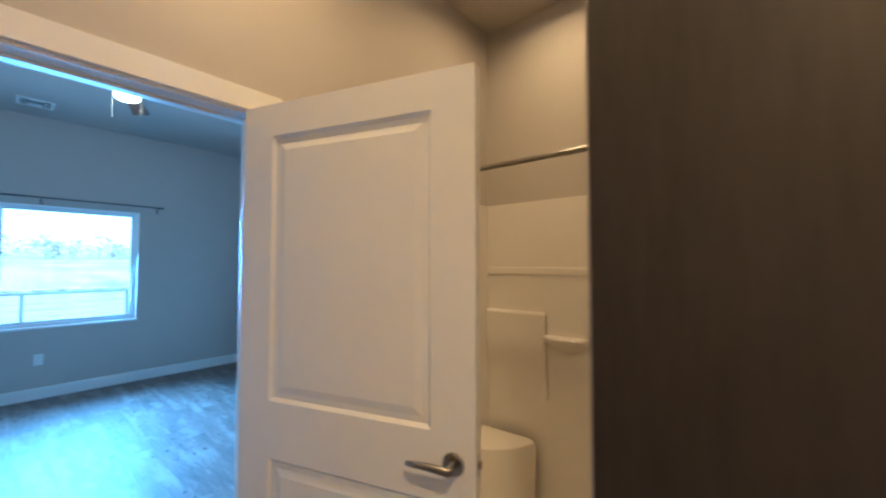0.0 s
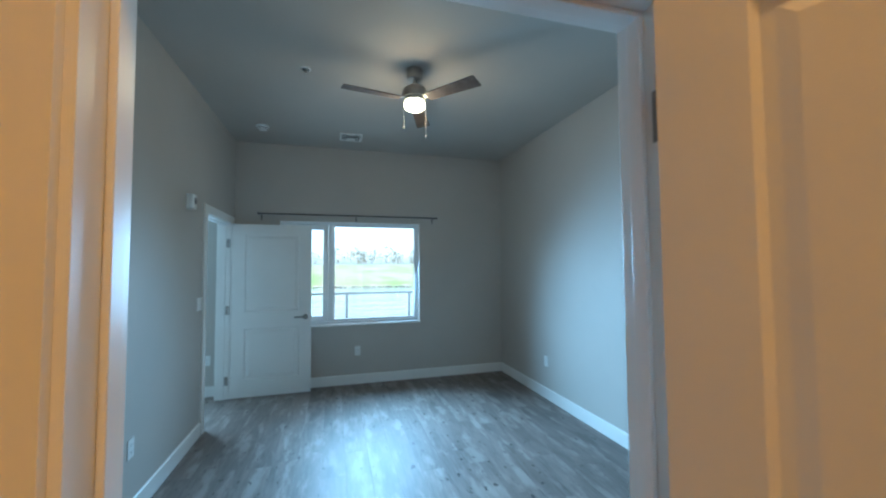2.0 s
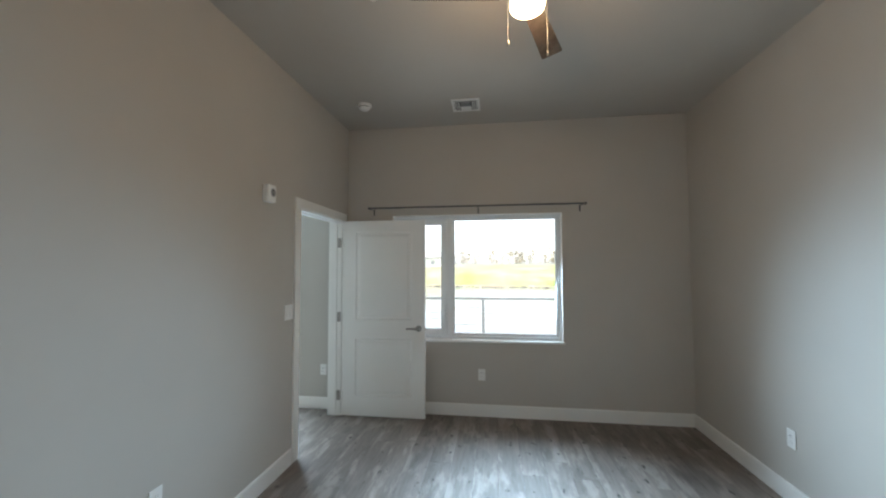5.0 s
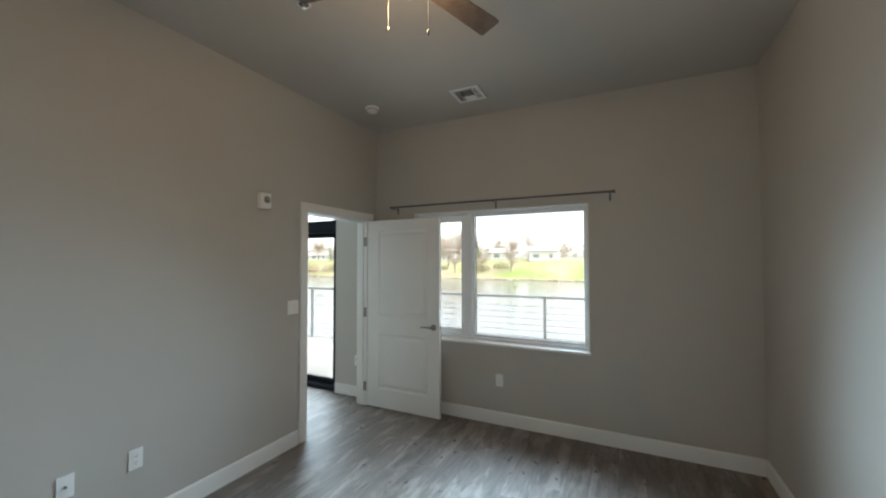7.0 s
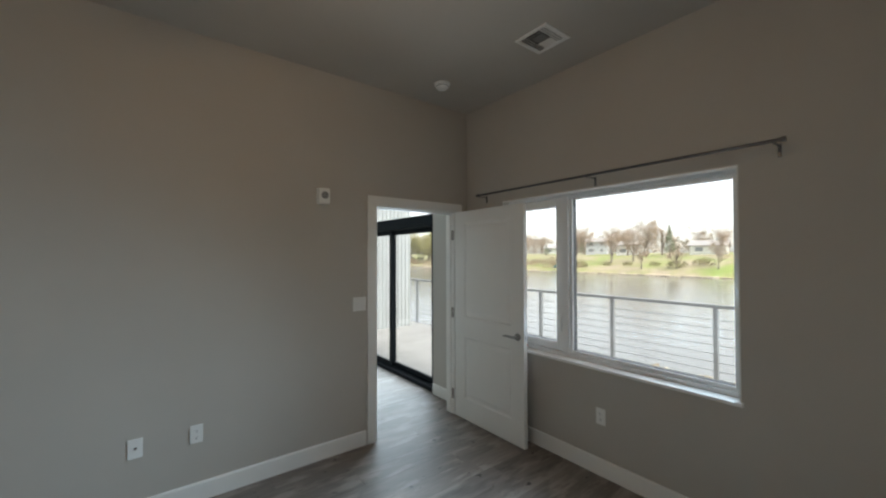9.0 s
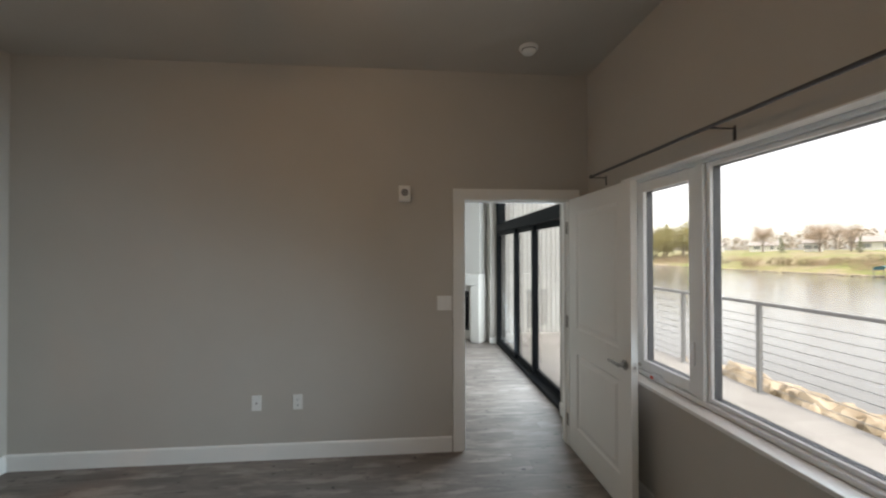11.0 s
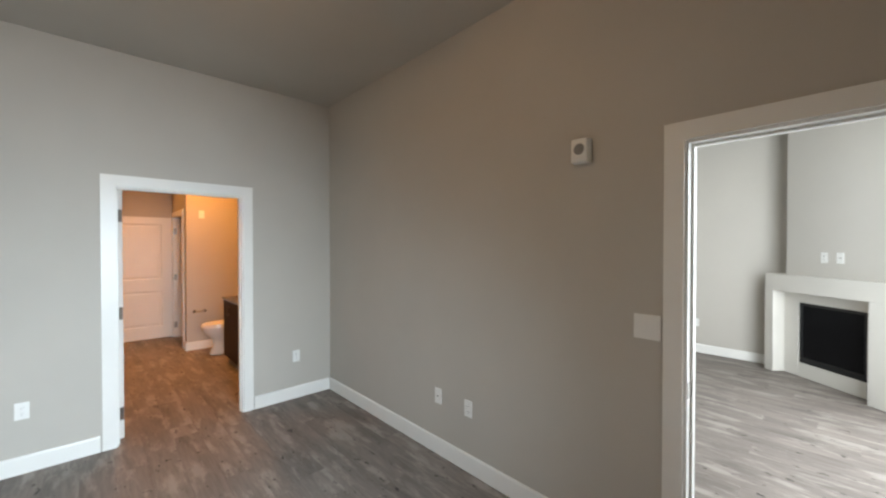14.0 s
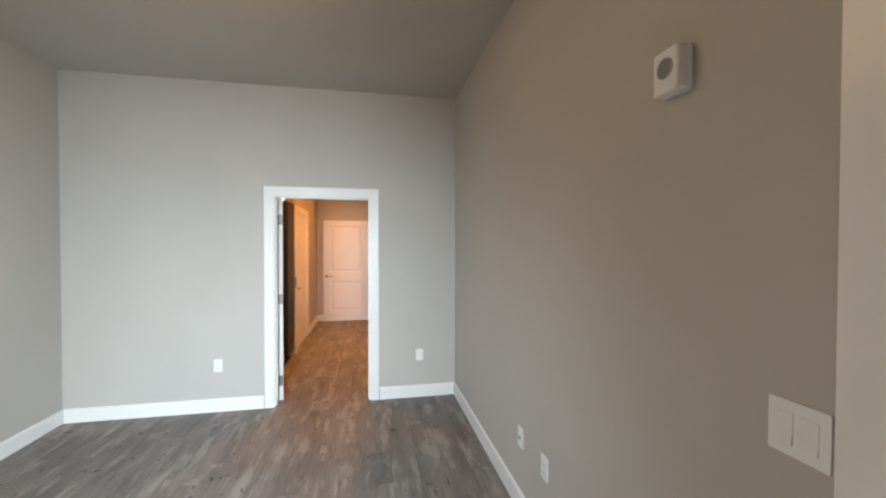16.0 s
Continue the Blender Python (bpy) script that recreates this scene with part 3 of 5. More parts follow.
# ---- bedroom ceiling ----
def ceiling_fan():
    thing = base("ceiling_fan", pose(-2.205, 1.772, 0), "three-blade ceiling fan with brushed nickel motor and lit glass bowl", "ceiling fan")
    bm = BM()
    lathe(bm, [(0.035, 2.985), (0.058, 2.99), (0.064, 3.01), (0.064, 3.055), (0.060, 3.0695)], 36)
    part("canopy", bm, BRUSHED, thing, "", True)
    bm = BM()
    lathe(bm, [(0.0125, 2.93), (0.0125, 2.99)], 16)
    part("downrod", bm, BRUSHED, thing, "", True)
    bm = BM()
    lathe(bm, [(0.070, 2.835), (0.094, 2.840), (0.098, 2.860), (0.098, 2.885), (0.090, 2.910), (0.060, 2.932), (0.022, 2.942)], 40)
    part("motor_housing", bm, BRUSHED, thing, "", True)
    bm = BM()
    lathe(bm, [(0.080, 2.812), (0.082, 2.815), (0.082, 2.834), (0.078, 2.8345)], 40)
    part("light_collar", bm, BRUSHED, thing, "", True)
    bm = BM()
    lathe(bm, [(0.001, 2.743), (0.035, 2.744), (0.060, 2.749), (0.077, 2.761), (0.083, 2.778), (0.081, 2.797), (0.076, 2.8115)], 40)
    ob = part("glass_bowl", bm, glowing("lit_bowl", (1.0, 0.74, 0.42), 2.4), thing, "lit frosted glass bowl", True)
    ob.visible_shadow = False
    for k in range(3):
        m = pose(0, 0, 2.824, 0, 0, 40 + 120 * k) @ pose(0, 0, 0, -11, 0, 0)
        bm = BM()
        top, bot = [], []
        outline = [(0.125, -0.045), (0.55, -0.062), (0.563, -0.056), (0.565, 0.054), (0.556, 0.062), (0.125, 0.048)]
        for z, ring in ((0.003, top), (-0.003, bot)):
            ring += [bm.verts.new((px, py, z)) for px, py in outline]
        bm.faces.new(top)
        bm.faces.new(list(reversed(bot)))
        for i in range(len(outline)):
            bm.faces.new((top[i], bot[i], bot[(i + 1) % len(outline)], top[(i + 1) % len(outline)]))
        blade = part("blade", bm, BLADEWOOD, thing, "grey wood-grain blade", False, m)
        bm = BM()
        box(bm, 0.085, 0.165, -0.022, 0.022, 0.0035, 0.0085, 0.002)
        part("blade_arm", bm, BRUSHED, blade)
    for ang, zl in ((-82, 2.60), (98, 2.55)):
        cx, cy = 0.083 * math.cos(radians(ang)), 0.083 * math.sin(radians(ang))
        bm = BM()
        tube(bm, [(cx * 1.0, cy * 1.0, 2.82), (cx * 1.10, cy * 1.10, 2.812), (cx * 1.12, cy * 1.12, 2.79), (cx * 1.12, cy * 1.12, zl)], 0.0012, 6)
        ch = part("pull_chain", bm, NICKEL, thing)
        bm = BM()
        lathe(bm, [(0.002, 0.008), (0.0045, 0.004), (0.0055, -0.006), (0.0045, -0.016), (0.002, -0.019)], 12, pose(cx * 1.12, cy * 1.12, zl))
        part("pull_knob", bm, NICKEL, ch, "", True)


ceiling_fan()


def air_vent():
    thing = base("ceiling_vent", pose(-3.93, 1.352, H), "white square ceiling air vent with louvres", "air vent")
    s = 0.132
    bm = BM()
    for a in ((-s, s, -s, -s + 0.024), (-s, s, s - 0.024, s), (-s, -s + 0.024, -s + 0.024, s - 0.024), (s - 0.024, s, -s + 0.024, s - 0.024)):
        box(bm, *a, -0.009, -0.0005, 0.002)
    part("frame", bm, PLASTIC, thing)
    bm = BM()
    box(bm, -s + 0.02, s - 0.02, -s + 0.02, s - 0.02, -0.0035, -0.0006)
    part("backing", bm, SLOT, thing)
    bm = BM()
    box(bm, -s + 0.024, -0.022, -0.052, 0.052, -0.0075, -0.0055, 0.001)
    part("cover_plate", bm, PLASTIC, thing)
    bm = BM()
    box(bm, -0.0215, 0.062, -0.046, 0.046, -0.0065, -0.0050, 0.0005)
    part("damper", bm, plain("grey_damper", (0.20, 0.20, 0.20), 0.6), thing, "grey damper plate")
    for k in range(3, 5):
        bm = BM()
        u = 0.012 + 0.023 * k
        box(bm, -0.0085, 0.0085, -0.05, 0.05, -0.0007, 0.0007, 0, m=pose(u, 0, -0.007, 0, -38 if k < 3 else 38, 0))
        part("slat", bm, PLASTIC, thing)
    for sgn in (-1, 1):
        for k in range(3):
            bm = BM()
            box(bm, -s + 0.024, s - 0.024, -0.0040, 0.0040, -0.0008, 0.0008, 0, m=pose(0, sgn * (0.063 + 0.0185 * k), -0.0065, 18 * sgn, 0, 0))
            part("slat", bm, PLASTIC, thing)


air_vent()


def smoke_alarm():
    thing = base("smoke_detector", pose(-3.80, 0.404, H), "round white smoke detector on the ceiling", "smoke detector")
    bm = BM()
    lathe(bm, [(0.066, -0.0005), (0.067, -0.014), (0.060, -0.018), (0.058, -0.019)], 36)
    part("base_ring", bm, PLASTIC, thing, "", True)
    bm = BM()
    lathe(bm, [(0.052, -0.019), (0.052, -0.034), (0.040, -0.047), (0.018, -0.052), (0.004, -0.0525)], 36)
    part("cover", bm, PLASTIC, thing, "", True)
    bm = BM()
    for k in range(16):
        box(bm, 0.049, 0.0525, -0.006, 0.006, -0.031, -0.024, 0, m=pose(0, 0, 0, 0, 0, 22.5 * k))
    part("grille", bm, SLOT, thing)


smoke_alarm()


def sprinkler():
    thing = base("fire_sprinkler", pose(-2.415, 0.945, H), "white pendent fire sprinkler with a round ceiling plate", "fire sprinkler")
    bm = BM()
    lathe(bm, [(0.041, -0.0005), (0.041, -0.003), (0.036, -0.006), (0.028, -0.0065), (0.027, -0.003)], 32)
    part("escutcheon", bm, PLASTIC, thing, "", True)
    bm = BM()
    lathe(bm, [(0.0265, -0.0031), (0.026, -0.0045), (0.012, -0.0046)], 28)
    part("recess", bm, SLOT, thing, "dark recessed cup")
    bm = BM()
    lathe(bm, [(0.011, -0.0047), (0.011, -0.014), (0.005, -0.015), (0.004, -0.026)], 16)
    part("stem", bm, FABRICSTEM, thing, "", True)
    bm = BM()
    for s in (-1, 1):
        tube(bm, [(s * 0.010, 0, -0.013), (s * 0.012, 0, -0.019), (s * 0.004, 0, -0.027)], 0.002, 8)
    lathe(bm, [(0.003, -0.026), (0.016, -0.027), (0.016, -0.0285), (0.003, -0.030)], 20)
    part("deflector", bm, FABRICSTEM, thing, "", True)


sprinkler()


# ---- wall plates ----
def wall_plate(kind, m, label):
    """Built in a local frame whose y axis points out of the wall."""
    wide = 0.117 if kind == "switch" else 0.072
    names = {"outlet": "wall_outlet", "coax": "cable_jack", "switch": "light_switch", "blank": "wall_plate"}
    thing = base(names[kind], m, label, {"outlet": "power outlet", "coax": "cable jack", "switch": "light switch", "blank": "wall plate"}[kind], group="power outlets along the walls" if kind == "outlet" else "")
    bm = BM()
    box(bm, -wide / 2, wide / 2, 0.0005, 0.006, -0.0585, 0.0585, 0.0025)
    part("cover_plate", bm, PLASTIC, thing)
    if kind == "outlet":
        for z in (0.020, -0.020):
            bm = BM()
            box(bm, -0.0165, 0.0165, 0.006, 0.0078, z - 0.0145, z + 0.0145, 0.0008)
            rec = part("receptacle", bm, PLASTIC, thing)
            bm = BM()
            box(bm, -0.0075, -0.0055, 0.0078, 0.0082, z - 0.003, z + 0.006)
            box(bm, 0.0055, 0.0075, 0.0078, 0.0082, z - 0.003, z + 0.006)
            box(bm, -0.0022, 0.0022, 0.0078, 0.0082, z - 0.010, z - 0.006)
            part("slots", bm, SLOT, rec)
    elif kind == "coax":
        bm = BM()
        lathe(bm, [(0.0075, 0), (0.0075, 0.003), (0.0048, 0.0035), (0.0048, 0.011)], 14, pose(0, 0.006, 0, -90, 0, 0))
        part("coax_socket", bm, HINGE, thing, "", True)
    elif kind == "switch":
        for x in (-0.0235, 0.0235):
            bm = BM()
            box(bm, -0.0165, 0.0165, 0.0, 0.0045, -0.0335, 0.0335, 0.001, m=pose(x, 0.0055, 0, 3.0, 0, 0))
            part("rocker", bm, PLASTIC, thing)
    for z in (0.047, -0.047):
        bm = BM()
        lathe(bm, [(0.003, 0), (0.003, 0.0008), (0.001, 0.001)], 10, pose(0, 0.006, z, -90, 0, 0))
        part("screw", bm, PLASTIC, thing)


wall_plate("coax", pose(-1.768, 0.0, 0.437), "white cable wall plate above the baseboard")
wall_plate("outlet", pose(-2.077, 0.0, 0.437), "white duplex power outlet above the baseboard")
wall_plate("switch", pose(-3.225, 0.0, 1.19), "white two-gang rocker light switch beside the doorway")
wall_plate("outlet", pose(0.0, 0.373, 0.432, 0, 0, 90), "white duplex power outlet beside the bathroom doorway")
wall_plate("outlet", pose(0.0, 2.266, 0.432, 0, 0, 90), "white duplex power outlet beside the bathroom doorway")
wall_plate("outlet", pose(-3.225, YR, 0.42, 0, 0, 180), "white duplex power outlet above the baseboard")
wall_plate("outlet", pose(WX, 1.465, 0.423, 0, 0, -90), "white duplex power outlet under the window")
wall_plate("outlet", pose(WX, -0.268, 0.42, 0, 0, -90), "white duplex power outlet beside the sliding doors")
wall_plate("outlet", pose(-2.35, -4.60, 0.433), "white duplex power outlet above the baseboard")
wall_plate("blank", pose(2.80, 0.684, 2.03, 0, 0, 90), "small white plate high on the bathroom wall")


def notifier():
    thing = base("alarm_sounder", pose(-2.907, 0, 2.066), "white wall alarm with a round speaker grille", "alarm")
    bm = BM()
    box(bm, -0.046, 0.048, 0.0005, 0.016, -0.063, 0.063, 0.006, 3)
    part("back_box", bm, PLASTIC, thing, "", True)
    bm = BM()
    box(bm, -0.045, 0.047, 0.0162, 0.052, -0.062, 0.062, 0.012, 4)
    part("housing", bm, PLASTIC, thing, "", True)
    bm = BM()
    box(bm, -0.012, 0.016, 0.0522, 0.0535, -0.052, -0.044, 0.0006)
    part("test_tab", bm, VINYL, thing)
    bm = BM()
    lathe(bm, [(0.030, 0), (0.030, 0.002), (0.027, 0.0025)], 28, pose(-0.002, 0.0522, 0.006, -90, 0, 0))
    gr = part("grille", bm, plain("grey_grille", (0.42, 0.42, 0.42), 0.5), thing, "grey round grille", True)
    bm = BM()
    for k in range(-3, 4):
        w = math.sqrt(max(0.0, 0.026 ** 2 - (0.0072 * k) ** 2))
        box(bm, -0.002 - w, -0.002 + w, 0.0547, 0.0553, 0.006 + 0.0072 * k - 0.0016, 0.006 + 0.0072 * k + 0.0016)
    part("grille_slots", bm, SLOT, gr)


notifier()


# ---- bathroom ----
def shower():
    thing = base("shower_stall", pose(0, 0, 0), "glossy white moulded shower surround with a seat and soap shelf", "shower")
    x0, x1, y0, y1 = 0.131, 1.284, 2.48, 3.329
    bm = BM()
    box(bm, x0, x1, y1 - 0.022, y1 - 0.001, 0.0, 1.855, 0.004)
    part("back_panel", bm, ACRYLIC, thing)
    for a, b in ((x0 + 0.001, x0 + 0.022), (x1 - 0.022, x1 - 0.001)):
        bm = BM()
        box(bm, a, b, y0, y1 - 0.022, 0.0, 1.855, 0.004)
        part("side_panel", bm, ACRYLIC, thing)
    bm = BM()
    box(bm, x0 + 0.022, x1 - 0.022, y0, y0 + 0.09, 0.0, 0.14, 0.025, 4)
    box(bm, x0 + 0.022, x1 - 0.022, y0 + 0.08, y1 - 0.022, 0.0, 0.05, 0.01)
    part("shower_pan", bm, ACRYLIC, thing, "", True)
    # moulded ledge, a raised back step that drops to the soap dish
    bm = BM()
    for v in box(bm, x0 + 0.022, 0.575, y1 - 0.070, y1 - 0.0225, 0.62, 1.170, 0.026, 5):
        lean = min(1.0, max(0.0, (v.co.z - 0.66) / 0.40))
        v.co.y = y1 - 0.0225 + (v.co.y - y1 + 0.0225) * (0.04 + 0.96 * lean)
    part("back_step", bm, ACRYLIC, thing, "", True)
    bm = BM()
    box(bm, x0 + 0.022, x1 - 0.023, y1 - 0.031, y1 - 0.0225, 1.395, 1.44, 0.004, 4)
    part("shelf_ridge", bm, ACRYLIC, thing, "", True)
    bm = BM()
    box(bm, 0.83, x1 - 0.0235, y1 - 0.058, y1 - 0.0225, 1.340, 1.394, 0.017, 5)
    part("soap_shelf", bm, ACRYLIC, thing, "", True)
    # scooped dishes: a recess line above a rounded lip
    for cx, cz, r in ((0.69, 1.035, 0.135), (1.185, 0.93, 0.070)):
        bm = BM()
        n = 24
        rows = []
        for k in range(n + 1):
            u = -1 + 2 * k / n
            w = math.sqrt(max(0.0, 1 - u * u))
            out = 0.012 + 0.060 * w
            rows.append([bm.verts.new((cx + r * u, y1 - 0.0225 - d, cz + h)) for d, h in
                         ((0.0, 0.0), (out * 0.55, -0.012 * w), (out * 0.9, 0.0), (out, -0.010), (out * 0.8, -0.035 * w - 0.010), (0.0, -0.085 * w - 0.012))])
        for p, q in zip(rows, rows[1:]):
            for k in range(5):
                bm.faces.new((p[k], p[k + 1], q[k + 1], q[k]))
        for p in (rows[0], rows[-1]):
            bm.faces.new(p)
        part("soap_dish", bm, ACRYLIC, thing, "", True)
    bm = BM()
    lathe(bm, [(0.36, 0.05), (0.37, 0.36), (0.36, 0.40), (0.33, 0.415), (0.05, 0.405)], 40, pose(x0 + 0.03, y1 - 0.03, 0) @ Matrix.Diagonal((1, 1, 1, 1)))
    bmesh.ops.bisect_plane(bm, geom=bm.verts[:] + bm.edges[:] + bm.faces[:], plane_co=(x0 + 0.023, 0, 0), plane_no=(-1, 0, 0), clear_outer=True)
    bmesh.ops.bisect_plane(bm, geom=bm.verts[:] + bm.edges[:] + bm.faces[:], plane_co=(0, y1 - 0.086, 0), plane_no=(0, 1, 0), clear_outer=True)
    part("corner_seat", bm, ACRYLIC, thing, "", True)


shower()


def shower_rod():
    thing = base("shower_rod", pose(0, 0, 0), "straight chrome shower curtain rod between the walls", "shower rod")
    y, z = 2.51, 1.882
    bm = BM()
    tube(bm, [(0.155, y, z), (1.262, y, z)], 0.0125, 16)
    part("rod", bm, NICKEL, thing, "", True)
    for x, s in ((0.1535, 1), (1.2615, -1)):
        bm = BM()
        lathe(bm, [(0.03, 0), (0.03, 0.004), (0.018, 0.012), (0.016, 0.03)], 20, pose(x - s * 0.0005, y, z, 0, 90 * s, 0))
        part("flange", bm, NICKEL, thing, "", True)


shower_rod()


def shower_head():
    thing = base("wall_shower", pose(0, 0, 0), "brushed nickel shower head on an angled wall arm", "shower head")
    y = 2.93
    bm = BM()
    tube(bm, [(1.283, y, 2.13), (1.21, y, 2.135), (1.175, y, 2.12), (1.14, y, 2.085)], 0.0105, 12)
    part("arm", bm, BRUSHED, thing, "", True)
    bm = BM()
    lathe(bm, [(0.03, 0), (0.03, 0.003), (0.012, 0.008)], 20, pose(1.284, y, 2.13, 0, -90, 0))
    part("flange", bm, BRUSHED, thing, "", True)
    bm = BM()
    lathe(bm, [(0.012, 0.05), (0.016, 0.035), (0.03, 0.02), (0.062, 0.008), (0.064, 0.0), (0.058, -0.004)], 28, pose(1.118, y, 2.042, 0, 22, 0))
    part("head", bm, BRUSHED, thing, "", True)
    valve = base("shower_valve", pose(0, 0, 0), "brushed nickel single-lever shower valve on the wall", "shower valve")
    bm = BM()
    lathe(bm, [(0.06, 0), (0.06, 0.004), (0.03, 0.010), (0.026, 0.04), (0.02, 0.045)], 28, pose(1.2618, 2.98, 1.235, 0, -90, 0))
    part("escutcheon", bm, BRUSHED, valve, "", True)
    bm = BM()
    tube(bm, [(1.23, 2.98, 1.24), (1.155, 2.98, 1.242), (1.13, 2.98, 1.235), (1.122, 2.98, 1.21), (1.122, 2.98, 1.165)], 0.009, 12)
    part("lever", bm, BRUSHED, valve, "", True)


shower_head()


def cabinet_front(thing, face, rect, pull, sign=1, wood=ESPRESSO):
    """A flat slab front with a bar pull. face: its plane; rect: along, up."""
    u0, u1, z0, z1 = rect
    bm = BM()
    t = 0.020

    def put(a, b, c, d, e, f, bv):
        lo, hi = sorted((face + sign * e, face + sign * f))
        box(bm, a, b, lo, hi, c, d, bv)

    put(u0, u1, z0, z1, 0.0, t, 0.002)
    dr = part("drawer_front" if z1 - z0 < 0.5 else "cabinet_door", bm, wood, thing)
    bm = BM()
    (ua, za), (ub, zb) = pull
    yy = face + sign * (t + 0.028)
    tube(bm, [(ua, yy, za), (ub, yy, zb)], 0.0055, 10)
    for k in (0.15, 0.85):
        pu, pz = ua + k * (ub - ua), za + k * (zb - za)
        tube(bm, [(pu, face + sign * t, pz), (pu, yy, pz)], 0.0045, 8)
    part("pull", bm, BRONZEPULL, dr, "bronze bar pull", True)


def linen_cabinet():
    thing = base("linen_cabinet", pose(0, 0, 0), "tall dark espresso wood linen cabinet with doors and drawers", "cabinet")
    x0, x1, y0, y1 = 1.3125, 1.740, 1.935, 2.458
    bm = BM()
    box(bm, x0, x1, y0, y1, 0.09, 2.12, 0.002)
    part("body", bm, ESPRESSO_LIT, thing)
    bm = BM()
    box(bm, x0 + 0.01, x1 - 0.01, y0 + 0.06, y1, 0.0, 0.0895)
    part("toe_kick", bm, ESPRESSO_LIT, thing)
    cabinet_front(thing, y0 - 0.001, (x0 + 0.004, x1 - 0.004, 0.905, 2.115), ((x1 - 0.045, 0.97), (x1 - 0.045, 1.10)), sign=-1, wood=ESPRESSO_LIT)
    for za, zb in ((0.10, 0.365), (0.37, 0.695), (0.70, 0.90)):
        cabinet_front(thing, y0 - 0.001, (x0 + 0.004, x1 - 0.004, za, zb), ((1.42, zb - 0.09), (1.54, zb - 0.09)), sign=-1, wood=ESPRESSO_LIT)


linen_cabinet()


def vanity():
    x0, x1, y0, y1 = 0.62, 1.855, 0.002, 0.590
    thing = base("vanity_cabinet", pose(0, 0, 0), "dark espresso wood bathroom vanity with drawers and doors", "cabinet")
    bm = BM()
    box(bm, x0, x1, y0, y1, 0.095, 0.842, 0.002)
    part("body", bm, ESPRESSO, thing)
    bm = BM()
    box(bm, x0 + 0.005, x1 - 0.005, y0, y1 - 0.07, 0.0, 0.0945)
    part("toe_kick", bm, ESPRESSO, thing)
    for za, zb in ((0.10, 0.395), (0.40, 0.66), (0.665, 0.838)):
        c = 0.962
        cabinet_front(thing, y1 + 0.001, (x0 + 0.004, 1.300, za, zb), ((c - 0.07, zb - 0.055), (c + 0.07, zb - 0.055)))
    for xa, xb, xp in ((1.304, 1.577, 1.545), (1.581, x1 - 0.004, 1.613)):
        cabinet_front(thing, y1 + 0.001, (xa, xb, 0.10, 0.838), ((xp, 0.66), (xp, 0.79)))
    top = base("countertop", pose(0, 0, 0), "polished dark stone vanity countertop with an undermount sink", "countertop")
    bm = BM()
    sx0, sx1, sy0, sy1 = 1.38, 1.80, 0.17, 0.48
    a, b, c, d, z0, z1 = x0 - 0.015, x1 + 0.018, 0.002, y1 + 0.035, 0.8425, 0.873
    for r in ((a, sx0, c, d), (sx1, b, c, d), (sx0, sx1, c, sy0), (sx0, sx1, sy1, d)):
        box(bm, *r, z0, z1)
    bmesh.ops.remove_doubles(bm, verts=bm.verts, dist=0.0001)
    part("stone_top", bm, COUNTER, top)
    bm = BM()
    box(bm, a, b, 0.0025, 0.018, z1 + 0.0005, z1 + 0.10, 0.002)
    part("backsplash", bm, COUNTER, top)
    sink = base("sink", pose(0, 0, 0), "white porcelain undermount bathroom sink", "sink")
    bm = BM()
    e = 0.004
    ring = []
    for inset, z in ((-0.0, 0.841), (0.012, 0.80), (0.035, 0.735), (0.10, 0.72)):
        ring.append([bm.verts.new((x, y, z)) for x, y in ((sx0 + e + inset, sy0 + e + inset), (sx1 - e - inset, sy0 + e + inset), (sx1 - e - inset, sy1 - e - inset), (sx0 + e + inset, sy1 - e - inset))])
    for p, q in zip(ring, ring[1:]):
        for k in range(4):
            bm.faces.new((p[k], p[(k + 1) % 4], q[(k + 1) % 4], q[k]))
    bm.faces.new(ring[-1])
    ob = part("basin", bm, PORCELAIN, sink)
    so = ob.modifiers.new("shell", "SOLIDIFY")
    so.thickness, so.offset = 0.003, -1
    tap = base("faucet", pose(1.68, 0.095, 0.873), "chrome single-hole bathroom faucet", "faucet")
    bm = BM()
    lathe(bm, [(0.026, 0.0005), (0.026, 0.006), (0.02, 0.012), (0.018, 0.11), (0.02, 0.125)], 24)
    part("body", bm, CHROME, tap, "", True)
    bm = BM()
    tube(bm, [(0, 0, 0.10), (0, 0.05, 0.125), (0, 0.10, 0.12), (0, 0.125, 0.10)], [0.014, 0.013, 0.012, 0.011], 14)
    part("spout", bm, CHROME, tap, "", True)
    bm = BM()
    tube(bm, [(0, 0, 0.125), (0, 0.01, 0.145), (0, 0.07, 0.165)], [0.016, 0.011, 0.006], 12)
    part("lever", bm, CHROME, tap, "", True)


vanity()


